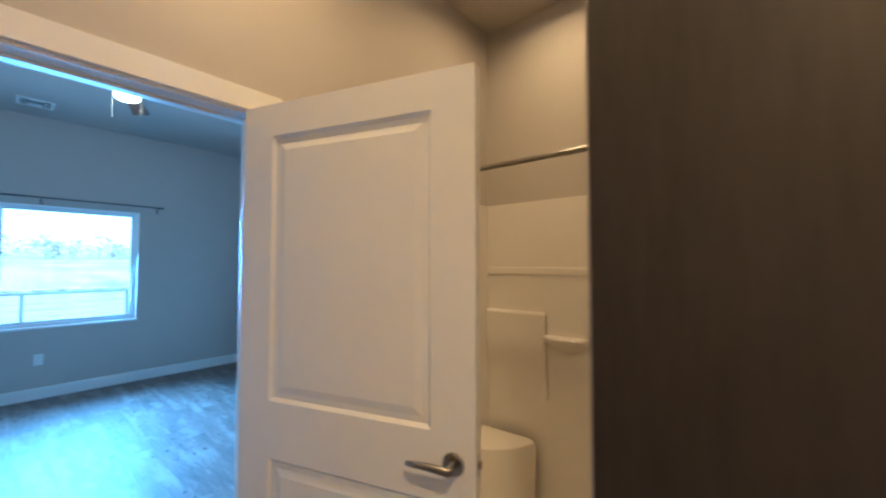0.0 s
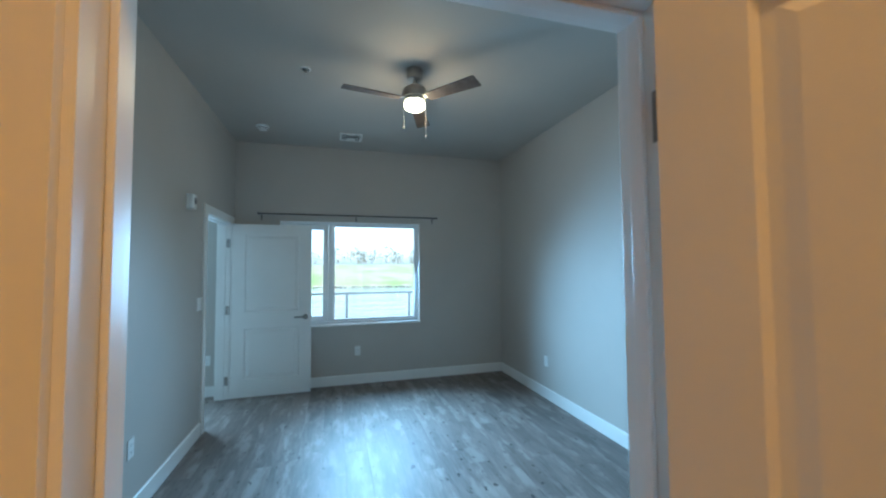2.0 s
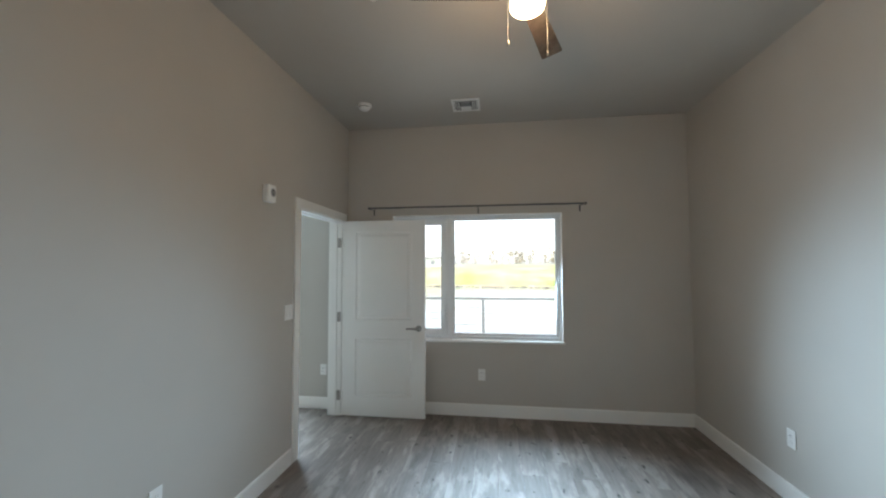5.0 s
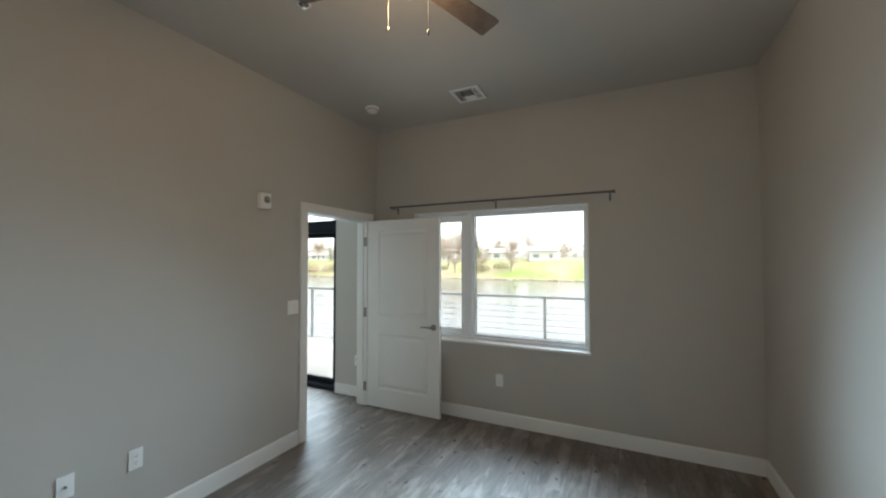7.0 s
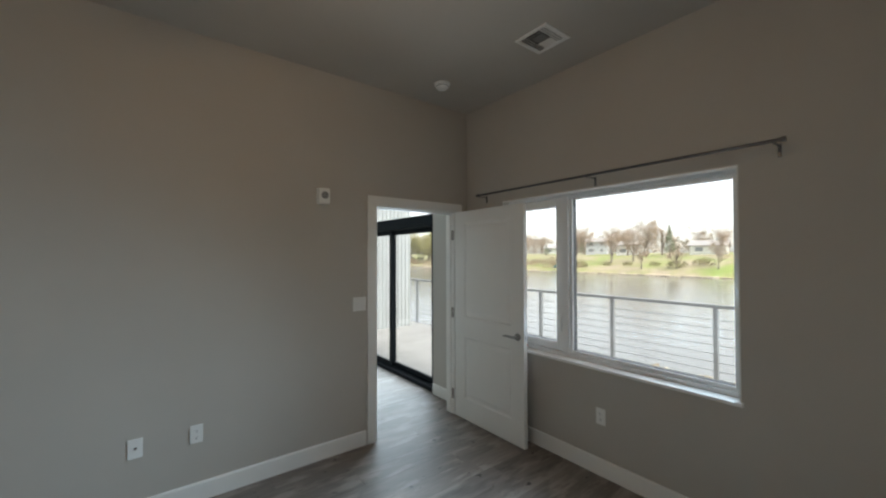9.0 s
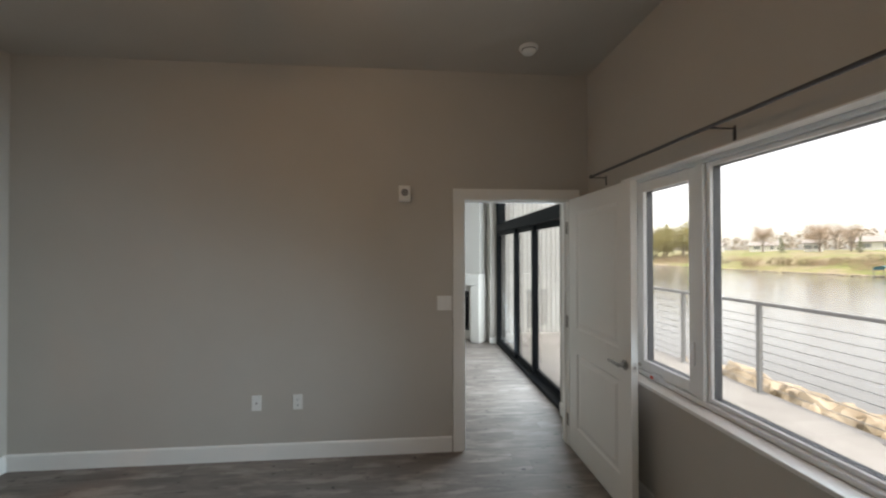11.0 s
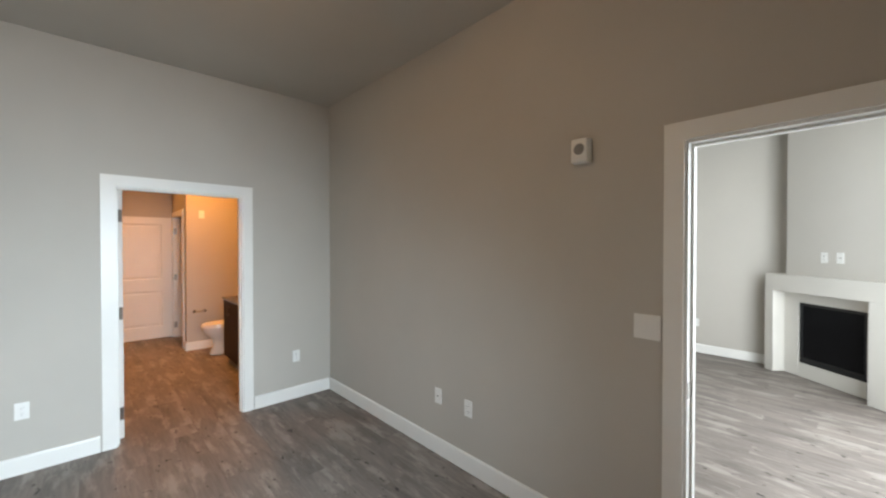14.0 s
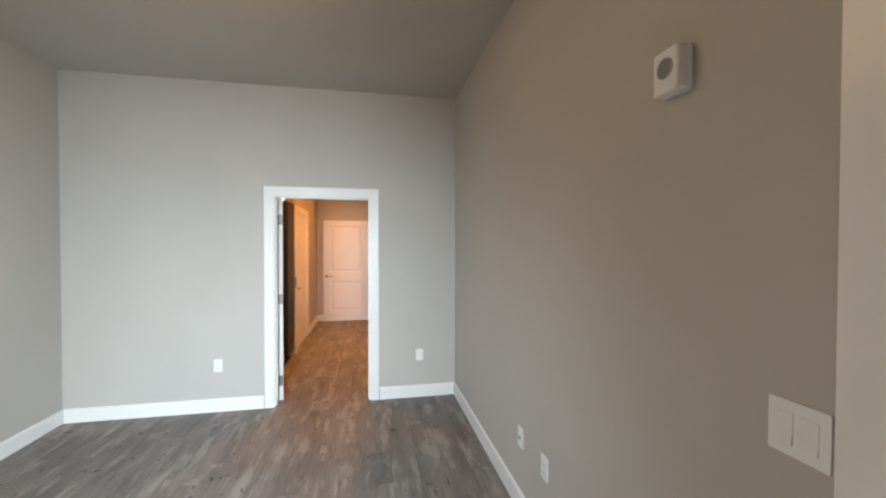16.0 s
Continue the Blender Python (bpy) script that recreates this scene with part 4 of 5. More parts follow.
def toilet():
    thing = base("toilet", pose(2.375, 0.0, 0), "white porcelain toilet with closed lid", "toilet")
    bm = BM()
    prof = [(0.122, 0.222, 0.0, 0.455), (0.118, 0.216, 0.03, 0.455), (0.098, 0.185, 0.11, 0.45), (0.096, 0.178, 0.19, 0.455), (0.120, 0.195, 0.245, 0.475), (0.155, 0.222, 0.295, 0.50), (0.175, 0.240, 0.345, 0.518), (0.181, 0.247, 0.395, 0.525)]
    rings = []
    n = 36
    for rx, ry, z, cy in prof:
        ring = []
        for k in range(n):
            a = 2 * math.pi * k / n
            s = math.sin(a)
            ring.append(bm.verts.new((rx * math.cos(a), cy + ry * (s if s > 0 else s * 0.85), z)))
        rings.append(ring)
    for p, q in zip(rings, rings[1:]):
        for k in range(n):
            bm.faces.new((p[k], p[(k + 1) % n], q[(k + 1) % n], q[k]))
    bm.faces.new(list(reversed(rings[0])))
    bm.faces.new(rings[-1])
    part("bowl", bm, PORCELAIN, thing, "", True)
    for name, z0, z1, gr in (("seat", 0.396, 0.414, 1.03), ("lid", 0.4185, 0.440, 1.0)):
        bm = BM()
        lo, hi = [], []
        for k in range(n):
            a = 2 * math.pi * k / n
            s = math.sin(a)
            x, y = 0.183 * gr * math.cos(a), 0.525 + 0.247 * gr * (s if s > 0 else s * 0.85)
            lo.append(bm.verts.new((x, y, z0)))
            hi.append(bm.verts.new((x * 0.98, 0.525 + (y - 0.525) * 0.98, z1)))
        for k in range(n):
            bm.faces.new((lo[k], lo[(k + 1) % n], hi[(k + 1) % n], hi[k]))
        bm.faces.new(list(reversed(lo)))
        bm.faces.new(hi)
        part(name, bm, PORCELAIN, thing)
    bm = BM()
    box(bm, -0.21, 0.21, 0.015, 0.205, 0.38, 0.735, 0.03, 4)
    part("tank", bm, PORCELAIN, thing, "", True)
    bm = BM()
    box(bm, -0.222, 0.222, 0.008, 0.215, 0.736, 0.768, 0.01, 3)
    part("tank_lid", bm, PORCELAIN, thing, "", True)
    bm = BM()
    tube(bm, [(-0.15, 0.206, 0.68), (-0.15, 0.225, 0.68), (-0.09, 0.228, 0.672)], 0.007, 10)
    part("flush_lever", bm, CHROME, thing, "", True)
    for s in (-1, 1):
        bm = BM()
        lathe(bm, [(0.014, 0.0), (0.014, 0.012), (0.008, 0.022), (0.002, 0.024)], 14, pose(s * 0.088, 0.42, 0.0))
        part("bolt_cap", bm, PORCELAIN, thing, "", True)


toilet()


def paper_holder():
    thing = base("paper_holder", pose(2.80, 0.72, 0.575, 0, 0, 90), "chrome toilet paper holder on the wall, empty", "paper holder")
    for s in (-1, 1):
        bm = BM()
        lathe(bm, [(0.022, 0.0005), (0.022, 0.006), (0.009, 0.010), (0.009, 0.055), (0.012, 0.062), (0.010, 0.070)], 18, pose(s * 0.07, 0, 0, -90, 0, 0))
        part("post", bm, CHROME, thing, "", True)
    bm = BM()
    tube(bm, [(-0.07, 0.058, 0), (0.07, 0.058, 0)], 0.007, 12)
    part("roller", bm, CHROME, thing, "", True)


paper_holder()
LENS = glowing("lit_lens", (1.0, 0.62, 0.32), 1.2)
# None of these fixtures is in view; the fourth is invented for the shower's light.
for lx, ly in ((0.72, 1.62), (2.15, 0.80), (3.35, 1.40), (0.70, 2.90)):
    d = base("downlight", pose(lx, ly, H), "round white recessed ceiling downlight, out of view, lit", "downlight", group="bathroom ceiling downlights")
    bm = BM()
    lathe(bm, [(0.098, -0.0005), (0.098, -0.004), (0.082, -0.008), (0.078, -0.006)], 32)
    part("trim_ring", bm, PLASTIC, d, "", True)
    bm = BM()
    lathe(bm, [(0.077, -0.005), (0.076, -0.0075), (0.02, -0.0085)], 32)
    part("lens", bm, LENS, d, "lit lens", True).visible_shadow = False


# ---- living room ----
def sliding_doors():
    y0, y1, top = SL[0], SL[1], SL[3]
    thing = base("sliding_door", pose(0, 0, 0), "dark aluminium three-panel sliding glass doors with transom windows", "sliding door", "structure")

    def put(name, ya, yb, za, zb, xa, xb, mt=BLACKFRAME, bev=0.003, label=""):
        bm = BM()
        box(bm, xa, xb, ya, yb, za, zb, bev)
        return part(name, bm, mt, thing, label)

    xa, xb = -4.595, -4.445
    put("frame", y0 + 0.001, y0 + 0.05, 0.001, top - 0.001, xa, xb)
    put("frame", y1 - 0.05, y1 - 0.001, 0.001, top - 0.001, xa, xb)
    put("track", y0 + 0.05, y1 - 0.05, 0.001, 0.045, xa, xb)
    put("head", y0 + 0.05, y1 - 0.05, 1.945, 2.09, xa, xb)
    put("frame", y0 + 0.05, y1 - 0.05, top - 0.05, top - 0.001, xa, xb)
    spans = ((y0 + 0.05, -2.40), (-2.46, -1.69), (-1.75, y1 - 0.05))
    for k, (a, b) in enumerate(spans):
        xo = (-4.485, -4.525, -4.565)[k]
        s = 0.06
        for r in ((a + 0.001, a + s, 0.046, 1.944), (b - s, b - 0.001, 0.046, 1.944), (a + s, b - s, 1.944 - s, 1.944), (a + s, b - s, 0.046, 0.046 + s)):
            put("panel_frame", *r, xo - 0.018, xo + 0.018)
        put("pane", a + s - 0.004, b - s + 0.004, 0.046 + s - 0.004, 1.944 - s + 0.004, xo - 0.003, xo + 0.003, GLASS, 0, "clear glass").visible_shadow = False
        put("pane", a + 0.02, b - 0.02, 2.086, top - 0.046, -4.533, -4.527, GLASS, 0, "clear transom glass").visible_shadow = False
    bm = BM()
    yy = y1 - 0.05 - 0.03
    tube(bm, [(-4.547, yy, 0.95), (-4.505, yy, 0.97), (-4.495, yy, 1.03), (-4.505, yy, 1.09), (-4.547, yy, 1.11)], 0.008, 10)
    part("pull_handle", bm, BLACKFRAME, thing, "", True)


sliding_doors()


def fireplace():
    # local x along the front, local y towards the room, z up
    m = Matrix.Translation((-3.15, -4.36, 0)) @ Matrix(((-0.767, 0.642, 0, 0), (0.642, 0.767, 0, 0), (0, 0, 1, 0), (0, 0, 0, 1)))
    thing = base("fireplace", pose(0, 0, 0), "white plastered corner fireplace with a black firebox", "fireplace")
    L, T = 1.285, 1.212

    def put(name, a, b, c, d, z0, z1, mt=FPSTONE, bev=0.004, label="", parent=thing):
        bm = BM()
        box(bm, a, b, c, d, z0, z1, bev, m=m)
        return part(name, bm, mt, parent, label)

    put("surround_leg", 0.0, 0.112, -0.285, 0.0, 0.001, 1.012)
    put("surround_leg", 1.116, L, -0.30, 0.0, 0.001, 1.012)
    put("mantel", 0.0, L, -0.285, 0.0, 1.0125, T)
    put("inner_panel", 0.1125, 0.292, -0.20, -0.15, 0.001, 1.012)
    put("inner_panel", 0.994, 1.1155, -0.20, -0.15, 0.001, 1.012)
    put("inner_panel", 0.2925, 0.9935, -0.20, -0.15, 0.885, 1.012)
    put("hearth_panel", 0.2925, 0.9935, -0.20, -0.15, 0.001, 0.168)
    fb = put("firebox", 0.293, 0.993, -0.196, -0.190, 0.169, 0.884, FIREBLACK, 0, "black metal firebox")
    for r in ((0.293, 0.325, 0.169, 0.884), (0.961, 0.993, 0.169, 0.884), (0.325, 0.961, 0.852, 0.884), (0.325, 0.961, 0.169, 0.235)):
        put("firebox_frame", r[0], r[1], -0.189, -0.158, r[2], r[3], FIREBLACK, 0.003, "", fb)
    put("firebox_glass", 0.325, 0.961, -0.178, -0.172, 0.235, 0.852, FIREGLASS, 0, "dark glass front", fb)
    part_breast(m)
    for s in (0.62, 0.78):
        mm = m @ pose(s, -0.0995, 1.43)
        wall_plate("outlet" if s < 0.7 else "coax", Matrix.Translation(mm.translation) @ pose(0, 0, 0, 0, 0, math.degrees(math.atan2(-0.642, 0.767))), "white wall plate above the mantel")


def part_breast(m):
    bm = BM()
    box(bm, 0.182, 1.245, -0.55, -0.10, T_BREAST, H - 0.001, m=m)
    ob = part("chimney_breast", bm, BREAST)
    return tagged(ob, "pale painted chimney breast above the fireplace", "chimney breast", kind="structure")


bm = BM()
box(bm, WX + 0.0005, -4.337, -3.97, -3.53, 0.0, H - 0.0005, 0.003)
tagged(part("pier", bm, WALL), "narrow painted wall pier beside the sliding doors", "pier", kind="structure")
bm = BM()
box(bm, WX + 0.001, -4.330, -3.529, -3.516, 0.001, 0.10, 0.003)
tagged(part("baseboard_pier", bm, TRIM), "white baseboard at the foot of the pier", "baseboard", kind="structure")
T_BREAST = 1.2125
fireplace()


# ---- outside ----
def rib_wall():
    """White ribbed metal siding at the end of the patio."""
    bm = BM()
    y, x = -4.62, -4.602
    pts = []
    while x > -6.7:
        pts += [(x, y), (x - 0.045, y), (x - 0.06, y + 0.022), (x - 0.085, y + 0.022), (x - 0.10, y)]
        x -= 0.10
    lo = [bm.verts.new((px, py, -0.055)) for px, py in pts]
    hi = [bm.verts.new((px, py, 3.6)) for px, py in pts]
    for k in range(len(pts) - 1):
        bm.faces.new((lo[k], lo[k + 1], hi[k + 1], hi[k]))
    lob = [bm.verts.new((px, y - 0.15, z)) for px, z in ((pts[0][0], -0.055), (pts[-1][0], -0.055), (pts[-1][0], 3.6), (pts[0][0], 3.6))]
    bm.faces.new(lob)
    bm.faces.new((hi[-1], lo[-1], lob[1], lob[2]))
    bmesh.ops.remove_doubles(bm, verts=bm.verts, dist=0.0002)
    tagged(part("wall_patio", bm, SIDING), "white ribbed metal siding wall at the patio's end", "siding wall", kind="structure")


rib_wall()
bm = BM()
box(bm, -7.12, -4.601, -9.0, 12.0, -0.30, -0.055, 0.01)
tagged(part("patio", bm, CONCRETE), "pale grey concrete patio slab", "patio", kind="structure")


def railing():
    thing = base("cable_railing", pose(0, 0, 0), "grey metal cable railing along the patio edge", "railing")
    x = -7.03
    y0, y1 = -8.2, 8.5
    bm = BM()
    box(bm, x - 0.028, x + 0.028, y0, y1, 0.975, 1.015, 0.006)
    part("top_rail", bm, RAILMETAL, thing)
    y = 0.16 - 1.245 * 6
    while y < 8.5:
        bm = BM()
        box(bm, x - 0.022, x + 0.022, y - 0.022, y + 0.022, -0.0545, 0.9745, 0.004)
        box(bm, x - 0.05, x + 0.05, y - 0.05, y + 0.05, -0.0546, -0.044, 0.002)
        part("post", bm, RAILMETAL, thing)
        y += 1.245
    for k in range(9):
        bm = BM()
        z = 0.05 + 0.0985 * k
        tube(bm, [(x, y0, z), (x, y1, z)], 0.0045, 6)
        part("cable", bm, CABLE, thing)


railing()


def rock_material():
    m, nodes, links, b = mat("riprap_stone", 0.9)
    n = noise_at(nodes, links, 5, 6)
    g = nodes.new("ShaderNodeNewGeometry")
    r = ramp(nodes, [(0.3, (0.24, 0.19, 0.13)), (0.7, (0.50, 0.43, 0.33))])
    links.new(n.outputs["Fac"], r.inputs[0])
    hs = nodes.new("ShaderNodeHueSaturation")
    mr = nodes.new("ShaderNodeMapRange")
    mr.inputs["To Min"].default_value, mr.inputs["To Max"].default_value = 0.6, 1.3
    links.new(g.outputs["Random Per Island"], mr.inputs["Value"])
    links.new(mr.outputs[0], hs.inputs["Value"])
    links.new(r.outputs[0], hs.inputs["Color"])
    links.new(hs.outputs[0], b.inputs["Base Color"])
    return m


def rocks():
    rnd = random.Random(5)
    verts, faces = [], []
    ico = bmesh.new()
    bmesh.ops.create_icosphere(ico, subdivisions=1, radius=1)
    iv, fv = [v.co.copy() for v in ico.verts], [[v.index for v in f.verts] for f in ico.faces]
    ico.free()
    for k in range(900):
        x = -7.24 - 1.5 * rnd.random()
        y = -9 + 24 * rnd.random()
        s = rnd.uniform(0.08, 0.22)
        z = -0.17 - (-7.3 - x) * 0.30 + rnd.uniform(-0.06, 0.03)
        z += 0.05 if y > -2.6 else -min(0.34, 0.3 * (-2.6 - y))
        e = Euler((rnd.random() * 6, rnd.random() * 6, rnd.random() * 6)).to_matrix()
        o = len(verts)
        for v in iv:
            p = e @ Vector((v.x * s * rnd.uniform(0.8, 1.3), v.y * s, v.z * s * 0.75))
            p *= rnd.uniform(0.85, 1.12)
            verts.append((x + p.x, y + p.y, z + p.z))
        faces += [[o + i for i in f] for f in fv]
    me = bpy.data.meshes.new("rocks")
    me.from_pydata(verts, [], faces)
    me.materials.append(rock_material())
    tagged(new("shore_rocks", me), "pale tan riprap rocks along the water's edge", "rocks", kind="stuff")


rocks()


def water():
    m, nodes, links, b = mat("lake_water", 0.09)
    b.inputs["Base Color"].default_value = (0.13, 0.13, 0.12, 1)
    b.inputs["IOR"].default_value = 1.33
    n = noise_at(nodes, links, 1.6, 4, (1.0, 0.55, 1.0))
    n2 = noise_at(nodes, links, 7.0, 3, (1.0, 0.5, 1.0))
    mx = nodes.new("ShaderNodeMath")
    mx.operation = "ADD"
    links.new(n.outputs["Fac"], mx.inputs[0])
    links.new(n2.outputs["Fac"], mx.inputs[1])
    bp = nodes.new("ShaderNodeBump")
    bp.inputs["Strength"].default_value, bp.inputs["Distance"].default_value = 0.34, 0.04
    links.new(mx.outputs[0], bp.inputs["Height"])
    links.new(bp.outputs[0], b.inputs["Normal"])
    bm = BM()
    vs = [bm.verts.new(p) for p in ((-240, -600, -1.9), (-7.6, -600, -1.9), (-7.6, 400, -1.9), (-240, 400, -1.9))]
    bm.faces.new(vs)
    tagged(part("water", bm, m), "calm grey lake water with light ripples", "water", kind="structure")


water()


def shore_x(y):
    return -66.0 + 2.5 * math.sin(y * 0.06) - 0.05 * max(0.0, -y - 25)


def ground_z(x, y):
    if x > -7.2:
        return -0.35
    s = shore_x(y)
    if x > s:
        near = max(-3.5, -0.35 - (-7.2 - x) * 0.42)
        far = max(-3.5, -1.95 - (x - s) * 0.3)
        return max(near, far)
    d = s - x
    z = -1.9 + 0.35 * min(d, 1.5) + 3.5 * (1 - math.exp(-max(0, d - 1.0) / 14.0)) + 0.004 * max(0.0, d - 30)
    return z + 0.3 * noise.noise(Vector((x * 0.12, y * 0.12, 0))) * min(1, d / 4)


def ground():
    m, nodes, links, b = mat("bank_grass", 0.95)
    n = noise_at(nodes, links, 0.16, 5)
    n2 = noise_at(nodes, links, 2.2, 6)
    r = ramp(nodes, [(0.38, (0.30, 0.25, 0.17)), (0.50, (0.25, 0.235, 0.11)), (0.66, (0.19, 0.24, 0.06))])
    links.new(n.outputs["Fac"], r.inputs[0])
    r2 = ramp(nodes, [(0.3, (0.65, 0.65, 0.65)), (0.7, (1.25, 1.25, 1.25))])
    links.new(n2.outputs["Fac"], r2.inputs[0])
    mm = nodes.new("ShaderNodeMixRGB")
    mm.blend_type = "MULTIPLY"
    mm.inputs[0].default_value = 1
    links.new(r.outputs[0], mm.inputs[1])
    links.new(r2.outputs[0], mm.inputs[2])
    links.new(mm.outputs[0], b.inputs["Base Color"])
    xs = [30, 0, -7.0, -7.3, -8, -9, -10.5, -13, -20, -30, -45, -58, -62]
    xs += [-63 - 1.2 * k for k in range(30)] + [-102, -110, -125, -150, -200, -500, -3000]
    ys = [-3000, -600, -320, -240] + [-190 + 3.5 * k for k in range(72)] + [90, 150, 300, 600, 3000]
    bm = BM()
    grid = [[bm.verts.new((x, y, ground_z(x, y))) for y in ys] for x in xs]
    for i in range(len(xs) - 1):
        for j in range(len(ys) - 1):
            bm.faces.new((grid[i][j], grid[i][j + 1], grid[i + 1][j + 1], grid[i + 1][j]))
    tagged(part("ground", bm, m, smooth=True), "grassy far bank with brown patches beyond the lake", "ground", kind="structure")


ground()


# ---- the far bank ----
def flat_color(name, c, rough=0.8, vary=0.15, scale=2.0):
    return plain(name, c, rough, vary=vary, scale=scale)


HOUSEWHITE = flat_color("house_siding_white", (0.70, 0.69, 0.66), 0.7, 0.05)
HOUSEGREY = flat_color("house_siding_grey", (0.52, 0.54, 0.55), 0.7, 0.05)
# Roof and house-glass greys are lifted to stand in for haze over the lake.
ROOFGREY = flat_color("roof_shingle", (0.30, 0.285, 0.27), 0.9, 0.15)
HOUSEGLASS = plain("house_glass", (0.26, 0.27, 0.28), 0.25)
BARK = flat_color("bark", (0.22, 0.18, 0.15), 0.95, 0.3, 6)


def leaf_material(name, lo, hi):
    m, nodes, links, b = mat(name, 0.8)
    g = nodes.new("ShaderNodeNewGeometry")
    r = ramp(nodes, [(0.0, lo), (1.0, hi)])
    links.new(g.outputs["Random Per Island"], r.inputs[0])
    links.new(r.outputs[0], b.inputs["Base Color"])
    return m


# Tree crown colours are lightened, with distance haze mixed into them.
LEAF = {
    "conifer": leaf_material("conifer_needles", (0.15, 0.17, 0.10), (0.25, 0.27, 0.17)),
    "budding": leaf_material("budding_twigs", (0.36, 0.27, 0.20), (0.50, 0.39, 0.29)),
    "green": leaf_material("spring_leaves", (0.26, 0.25, 0.10), (0.42, 0.37, 0.17)),
    "brush": leaf_material("bare_brush", (0.30, 0.22, 0.14), (0.46, 0.36, 0.25)),
    "shrub": leaf_material("shrub_leaves", (0.16, 0.16, 0.07), (0.32, 0.26, 0.15)),
}
LABELS = {
    "conifer": "dark green conifer on the far bank",
    "budding": "brown leafless deciduous tree on the far bank",
    "green": "yellow-green leafing tree on the far bank",
    "brush": "bare brown brush at the far water's edge",
    "shrub": "low brown-green shrub at the far shore",
}


def tree(kind, x, y, h, seed):
    rnd = random.Random(seed)
    z0 = ground_z(x, y) - 0.05
    thing = base("shrub" if kind in ("shrub", "brush") else "tree", pose(x, y, z0), LABELS[kind], "shrub" if kind in ("shrub", "brush") else "tree", group="shrubs along the far shore" if kind in ("shrub", "brush") else "trees on the far bank")
    bm = BM()
    verts, faces = [], []

    def tuft(c, s):
        o = len(verts)
        u = Vector((rnd.gauss(0, 1), rnd.gauss(0, 1), rnd.gauss(0, 0.7))).normalized()
        v = u.orthogonal().normalized()
        w = u.cross(v)
        for p in (v * s, w * s * 0.6, -v * s * 0.8, -w * s * 0.7, u * s * 0.6):
            verts.append(tuple(c + p))
        faces.extend([[o, o + 1, o + 4], [o + 1, o + 2, o + 4], [o + 2, o + 3, o + 4], [o + 3, o, o + 4]])

    if kind == "conifer":
        tube(bm, [(0, 0, 0), (0.03, 0, h * 0.5), (0, 0.02, h * 0.97)], [0.022 * h, 0.014 * h, 0.003 * h], 8)
        for k in range(330):
            f = rnd.random() ** 0.8
            r = 0.24 * h * (1 - f) * (0.55 + 0.45 * rnd.random()) * (0.8 + 0.2 * math.sin(f * 34))
            a = rnd.random() * 6.283
            tuft(Vector((r * math.cos(a), r * math.sin(a), h * (0.07 + 0.92 * f) - 0.12 * r)), h * 0.035 * (1.2 - 0.6 * f))
    elif kind in ("shrub", "brush"):
        tube(bm, [(0, 0, 0), (0, 0, h * 0.6)], [0.05, 0.02], 6)
        for k in range(150 if kind == "shrub" else 330):
            a, r = rnd.random() * 6.283, math.sqrt(rnd.random()) * h * 1.1
            tuft(Vector((r * math.cos(a), r * math.sin(a), h * rnd.uniform(0.05, 1.0) * (1 - 0.45 * (r / (1.1 * h)) ** 2))), h * (0.12 if kind == "shrub" else 0.06))
    else:
        tube(bm, [(0, 0, 0), (0.01 * h, 0.01 * h, h * 0.3), (0.0, 0.02 * h, h * 0.62)], [0.024 * h, 0.017 * h, 0.008 * h], 8)
        tips = []
        for k in range(11):
            a = k * 0.7 + rnd.random()
            z = h * rnd.uniform(0.14, 0.55)
            ln = h * rnd.uniform(0.22, 0.36)
            d = Vector((math.cos(a), math.sin(a), rnd.uniform(0.7, 1.5))).normalized()
            p0 = Vector((0.005 * h, 0.01 * h, z))
            p1 = p0 + d * ln * 0.5 + Vector((0, 0, 0.02 * h))
            p2 = p0 + d * ln + Vector((0, 0, 0.08 * h))
            tube(bm, [p0, p1, p2], [0.009 * h, 0.006 * h, 0.002 * h], 6)
            tips += [p1, p2, p2 + Vector((0, 0, 0.05 * h))]
            for q in range(5):
                s0 = p0.lerp(p2, rnd.uniform(0.35, 1.0))
                e = Vector((d.x + rnd.gauss(0, 0.7), d.y + rnd.gauss(0, 0.7), rnd.uniform(0.2, 1.4))).normalized()
                s1 = s0 + e * h * rnd.uniform(0.08, 0.2)
                tube(bm, [s0, s1], [0.004 * h, 0.0012 * h], 4)
                tips += [s0.lerp(s1, 0.5), s1]
        spread = 0.085 if kind == "green" else 0.055
        for k in range(900 if kind == "green" else 1000):
            t = tips[rnd.randrange(len(tips))]
            c = t + Vector((rnd.gauss(0, spread), rnd.gauss(0, spread), rnd.gauss(0.01, spread))) * h
            tuft(c, h * (0.030 if kind == "green" else 0.0135))
    part("trunk", bm, BARK, thing, "", True)
    me = bpy.data.meshes.new("crown")
    me.from_pydata(verts, [], faces)
    me.materials.append(LEAF[kind])
    cr = new("crown", me)
    cr.parent = thing


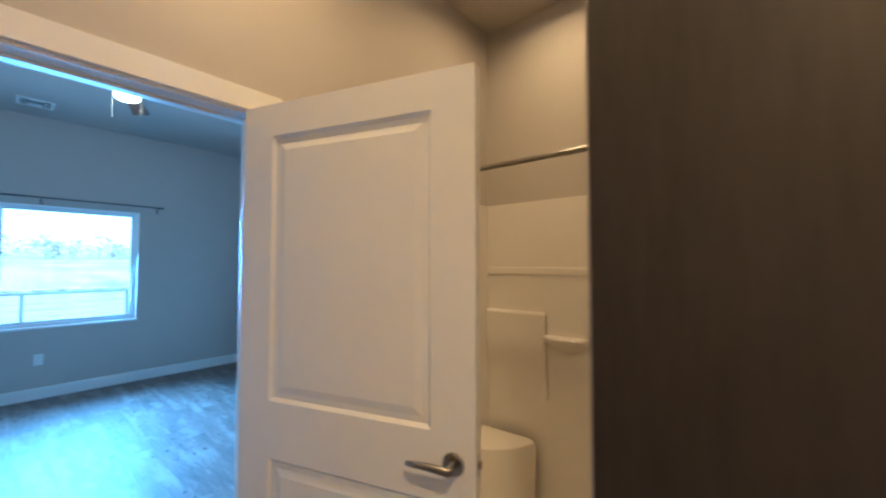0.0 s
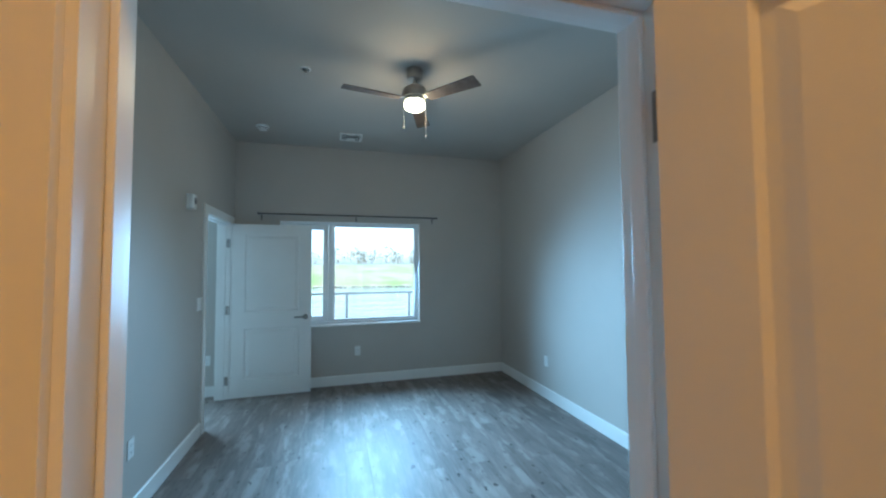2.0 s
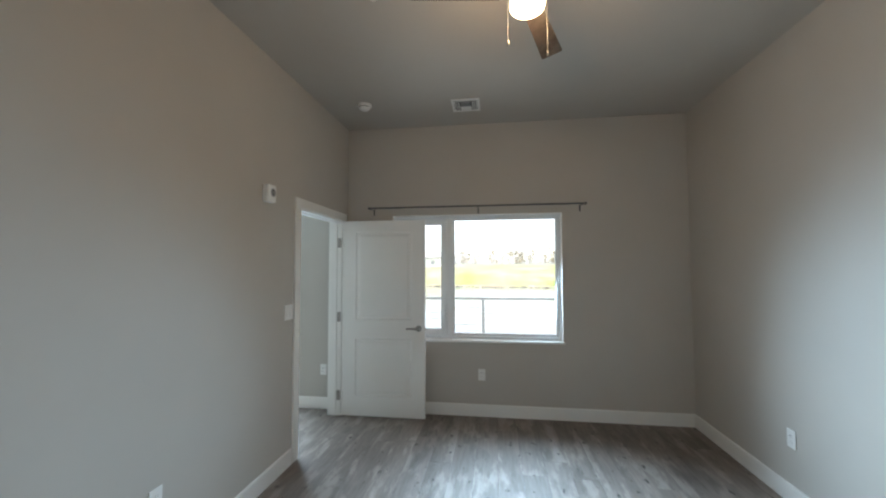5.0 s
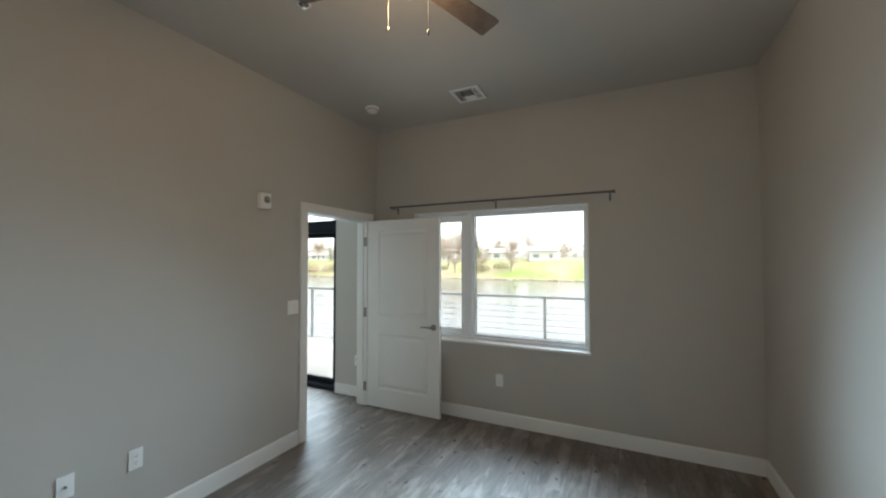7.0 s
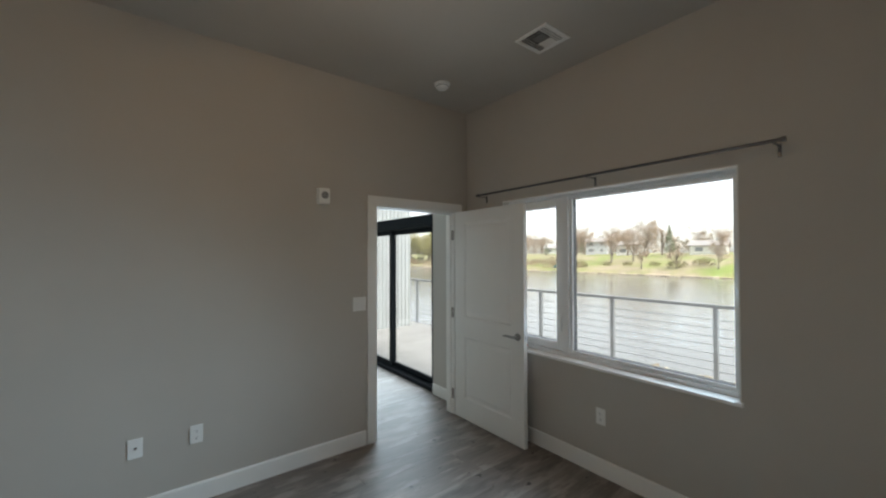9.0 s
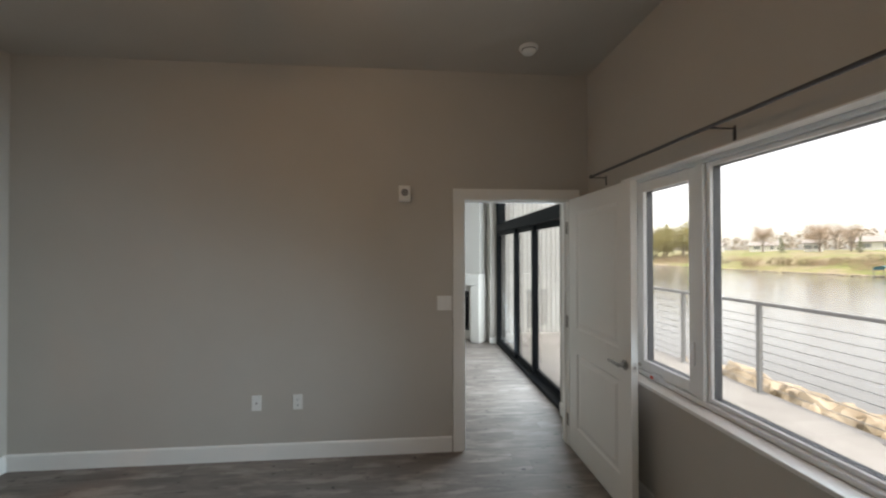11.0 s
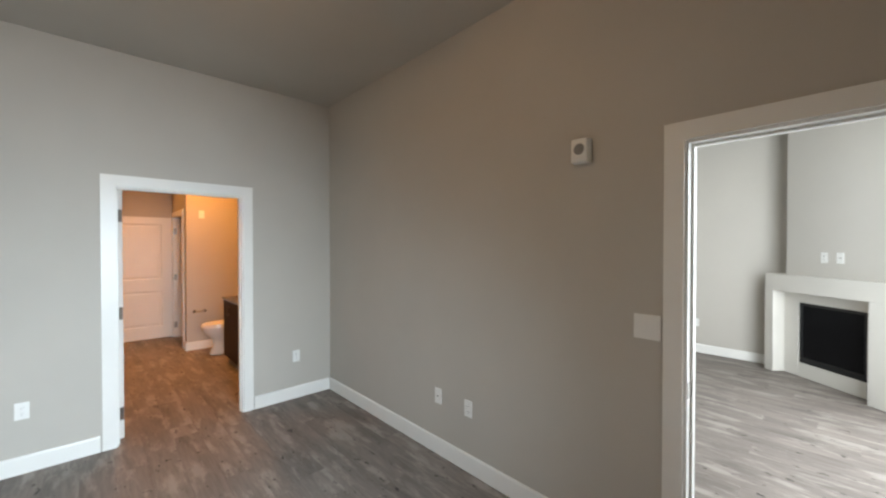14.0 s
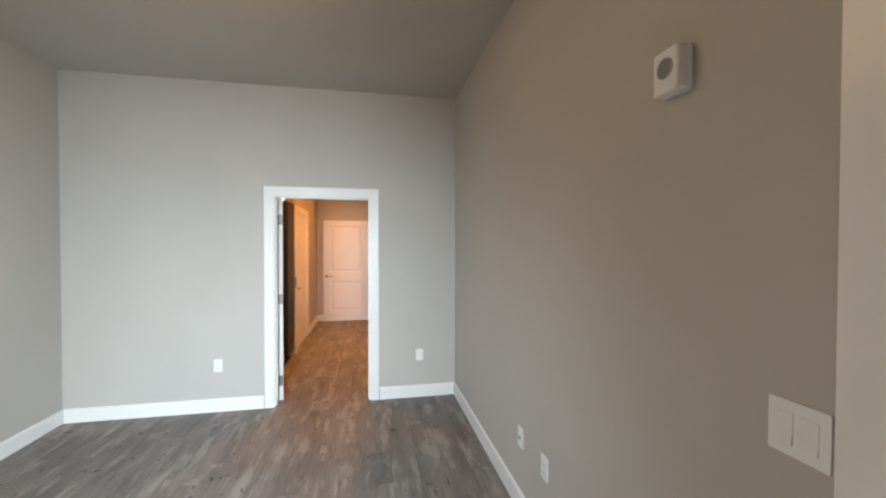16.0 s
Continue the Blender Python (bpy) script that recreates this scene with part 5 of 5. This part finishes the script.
def house(x, y, turn, w, d, h, siding, label, storeys=1):
    z0 = ground_z(x, y) - 0.15
    thing = base("house", pose(x, y, z0, 0, 0, turn), label, "house", group="houses beyond the lake")
    bm = BM()
    box(bm, -w / 2, w / 2, -d / 2, d / 2, 0, h)
    rise = d * 0.22
    for s in (-1, 1):
        a = [bm.verts.new(p) for p in ((s * w / 2, -d / 2, h), (s * w / 2, d / 2, h), (s * w / 2, 0, h + rise))]
        bm.faces.new(a)
    part("wall", bm, siding, thing)
    bm = BM()
    o = 0.45
    for s in (-1, 1):
        p = [(-w / 2 - o, s * (d / 2 + o), h - 0.12), (w / 2 + o, s * (d / 2 + o), h - 0.12), (w / 2 + o, 0, h + rise + 0.05), (-w / 2 - o, 0, h + rise + 0.05)]
        lo = [bm.verts.new(q) for q in p]
        hi = [bm.verts.new((q[0], q[1], q[2] + 0.18)) for q in p]
        bm.faces.new(lo)
        bm.faces.new(hi)
        for k in range(4):
            bm.faces.new((lo[k], lo[(k + 1) % 4], hi[(k + 1) % 4], hi[k]))
    roof = part("roof", bm, ROOFGREY, thing, "grey shingle roof")
    bm = BM()
    box(bm, w * 0.2, w * 0.2 + 0.7, -0.4, 0.3, h + rise * 0.4, h + rise + 0.9)
    part("chimney", bm, BREAST, roof)
    n = max(2, int(w / 2.6))
    for st in range(storeys):
        zb = 0.75 + st * h / storeys
        for k in range(n):
            cx = -w / 2 + (k + 0.5) * w / n
            big = (k * 7 + st) % 3 == 0
            hw = 0.7 if big else 0.4
            bm = BM()
            box(bm, cx - hw - 0.08, cx + hw + 0.08, -d / 2 - 0.05, -d / 2 + 0.02, zb - 0.08, zb + 0.98)
            wd = part("window", bm, HOUSEWHITE, thing)
            bm = BM()
            box(bm, cx - hw, cx + hw, -d / 2 - 0.065, -d / 2 - 0.052, zb, zb + 0.9)
            part("pane", bm, HOUSEGLASS, wd)


# house fronts look across the lake
house(-105.0, -69.8, 118, 8.6, 5.0, 2.0, HOUSEWHITE, "long low white house with a grey roof beyond the lake")
house(-102.0, -55.0, 112, 5.4, 4.7, 3.5, HOUSEGREY, "two-storey grey house with a gable roof beyond the lake", 2)
house(-100.0, -44.5, 105, 6.1, 4.7, 2.6, HOUSEWHITE, "white house with a grey roof beyond the lake")
house(-100.0, -27.3, 100, 6.5, 4.7, 2.0, HOUSEWHITE, "low white house with a grey roof above the lawn")
house(-95.0, -15.5, 96, 6.8, 5.0, 2.4, HOUSEWHITE, "broad white house close to the far shore")
house(-98.0, -79.0, 120, 2.7, 2.9, 2.1, HOUSEWHITE, "small white cottage beyond the lake")
house(-105.0, -98.0, 125, 6.5, 4.3, 1.8, HOUSEWHITE, "low white house among the far trees")
house(-100.0, -113.0, 130, 7.2, 4.3, 1.9, HOUSEWHITE, "low white house among the far trees")
rt = random.Random(3)
PLANTED = [("budding", -92, -72.5, 8.6), ("budding", -95, -69.0, 9.4), ("budding", -96, -76.0, 8.8), ("conifer", -88, -77.5, 5.0), ("conifer", -90, -63.5, 4.4),
           ("conifer", -118, -75, 10.5), ("conifer", -120, -71, 8.5), ("budding", -96, -55.5, 10.5), ("budding", -98, -59.0, 9.5),
           ("budding", -76, -37.0, 9.5), ("budding", -78, -33.5, 9.0), ("budding", -92, -41.5, 10.0), ("budding", -94, -38.5, 11.0), ("budding", -91, -36.5, 10.0), ("budding", -96, -35.5, 10.5), ("budding", -92, -45.5, 9.5),
           ("conifer", -90, -31.5, 8.2), ("budding", -92, -23.0, 6.5), ("budding", -104, -31.0, 9.0), ("budding", -104, -21.5, 9.5), ("budding", -102, -25.5, 8.5),
           ("budding", -71.5, -29.0, 5.5), ("budding", -72, -17.5, 5.5), ("budding", -72, -23.5, 5.5), ("green", -74, -88, 10.5), ("green", -76, -93, 11.5),
           ("green", -74, -98, 10.0), ("green", -78, -104, 11.0), ("green", -75, -110, 12.0), ("conifer", -80, -91, 12.0), ("green", -76, -118, 11.5), ("budding", -90, -84, 8.5),
           ("budding", -94, -88, 9.0), ("green", -80, -127, 12.0), ("green", -78, -136, 12.0), ("conifer", -86, -114, 12.5), ("budding", -108, -62, 10.0), ("green", -80, -146, 12.0),
           ("budding", -108, -51, 10.0), ("budding", -110, -84, 9.0), ("budding", -112, -92, 9.0)]
for n, (kind, tx, ty, th) in enumerate(PLANTED):
    tree(kind, tx, ty, th * 0.86, 40 + n)
for n in range(16):
    ty = -84 - 4.6 * n + rt.uniform(-1.5, 1.5)
    tree("green", -70 - 0.05 * (-ty - 25) - rt.uniform(1.0, 6.0), ty, rt.uniform(4.5, 7.5), 400 + n)
for n in range(26):
    ty = -125 + 4.2 * n + rt.uniform(-1.5, 1.5)
    tree("shrub", shore_x(ty) - rt.uniform(1.0, 9.0), ty, rt.uniform(0.8, 1.8), 200 + n)


for n in range(34):
    ty = -118 + 2.3 * n + rt.uniform(-1.0, 1.0)
    tree("brush", shore_x(ty) - rt.uniform(0.8, 5.0), ty, rt.uniform(1.0, 2.0), 300 + n)


def shore_stones():
    rnd = random.Random(9)
    verts, faces = [], []
    ico = bmesh.new()
    bmesh.ops.create_icosphere(ico, subdivisions=1, radius=1)
    iv, fv = [v.co.copy() for v in ico.verts], [[v.index for v in f.verts] for f in ico.faces]
    ico.free()
    for k in range(900):
        y = -150 + 170 * rnd.random()
        x = shore_x(y) - rnd.uniform(-0.3, 0.7)
        s = rnd.uniform(0.15, 0.4)
        o = len(verts)
        for v in iv:
            q = rnd.uniform(0.8, 1.2)
            verts.append((x + v.x * s * q, y + v.y * s * q * 1.4, -1.85 + v.z * s * 0.6))
        faces += [[o + i for i in f] for f in fv]
    me = bpy.data.meshes.new("far_stones")
    me.from_pydata(verts, [], faces)
    me.materials.append(bpy.data.materials["riprap_stone"])
    tagged(new("far_shore_stones", me), "pale stones lining the far shore", "stones", kind="stuff")


shore_stones()


def boat_lift():
    y = -43.0
    x = shore_x(y) + 1.0
    thing = base("boat_lift", pose(x, y, -1.9, 0, 0, 100), "boat lift with a bright blue canopy at the far shore", "boat lift")
    bm = BM()
    pts = [(-1.0, 1.0), (-0.7, 1.4), (0.0, 1.55), (0.7, 1.4), (1.0, 1.0)]
    for z in (0.0, 0.05):
        rows = [[bm.verts.new((u, v, w + z)) for u, w in pts] for v in (-1.2, 1.2)]
        for k in range(len(pts) - 1):
            bm.faces.new((rows[0][k], rows[0][k + 1], rows[1][k + 1], rows[1][k]))
    part("canopy", bm, plain("blue_canvas", (0.10, 0.36, 0.50), 0.8), thing)
    for sx in (-0.9, 0.9):
        for sy in (-1.1, 1.1):
            bm = BM()
            box(bm, sx - 0.04, sx + 0.04, sy - 0.04, sy + 0.04, -1.0, 1.1)
            part("post", bm, RAILMETAL, thing)


boat_lift()


def far_woods():
    """Bare woods along the skyline behind the houses."""
    rnd = random.Random(21)
    verts, faces = [], []
    for k in range(260):
        y = -230 + 290 * rnd.random()
        x = -128 - 25 * rnd.random()
        h = rnd.uniform(4.5, 8.5) * (0.75 + 0.35 * noise.noise(Vector((y * 0.05, 0, 3))))
        z0 = ground_z(x, y)
        for n in range(44):
            a, q = rnd.random() * 6.283, rnd.random()
            rr = h * 0.32 * math.sqrt(rnd.random()) * (1 - 0.5 * abs(q - 0.5))
            c = Vector((x + rr * math.cos(a), y + rr * math.sin(a), z0 + h * (0.12 + 0.9 * q)))
            s = h * 0.055
            o = len(verts)
            for d in range(4):
                verts.append((c.x + rnd.gauss(0, s), c.y + rnd.gauss(0, s), c.z + rnd.gauss(0, s)))
            faces.extend([[o, o + 1, o + 2], [o, o + 2, o + 3], [o + 1, o + 2, o + 3]])
    me = bpy.data.meshes.new("far_woods")
    me.from_pydata(verts, [], faces)
    # The haze is only in these pale twig colours.
    me.materials.append(leaf_material("haze_paled_twigs", (0.34, 0.29, 0.24), (0.46, 0.40, 0.33)))
    tagged(new("far_woods", me), "bare brown woods along the skyline, paled to look hazy", "woods", kind="stuff")


far_woods()


# ---- the plank floor, last ----
def plank_floor():
    bm = BM()
    box(bm, -4.60, 4.23, -4.73, 3.64, -0.12, -0.0105)
    fl = tagged(part("floor", bm, SUBFLOOR), "grey-brown wood-look vinyl plank floor", "floor", kind="structure")
    bm = BM()
    box(bm, -0.5, 0.5, -0.5, 0.5, -0.010, 0.0)
    unit = bpy.data.meshes.new("plank")
    bm.to_mesh(unit)
    bm.free()
    unit.materials.append(PLANK)
    rnd = random.Random(11)
    W, L, gap = 0.180, 1.22, 0.0009
    rooms = [(-4.43, 0.065, 0.0, 3.51), (0.065, 1.262, 0.0, 2.50), (1.262, 4.10, 0.0, 1.95), (-4.445, 1.6, -4.6, 0.0)]
    for rx0, rx1, ry0, ry1 in rooms:
        y = ry0
        while y < ry1 - 0.002:
            yb = min(y + W, ry1)
            x = rx0 - rnd.uniform(0.05, L - 0.1)
            while x < rx1 - 0.002:
                xa, xb = max(x, rx0), min(x + L, rx1)
                if xb - xa > 0.004:
                    ob = new("plank", unit)
                    ob.parent = fl
                    ob.location = ((xa + xb) / 2, (y + yb) / 2, 0)
                    ob.scale = (xb - xa - gap, yb - y - gap, 1)
                x += L
            y = yb


plank_floor()
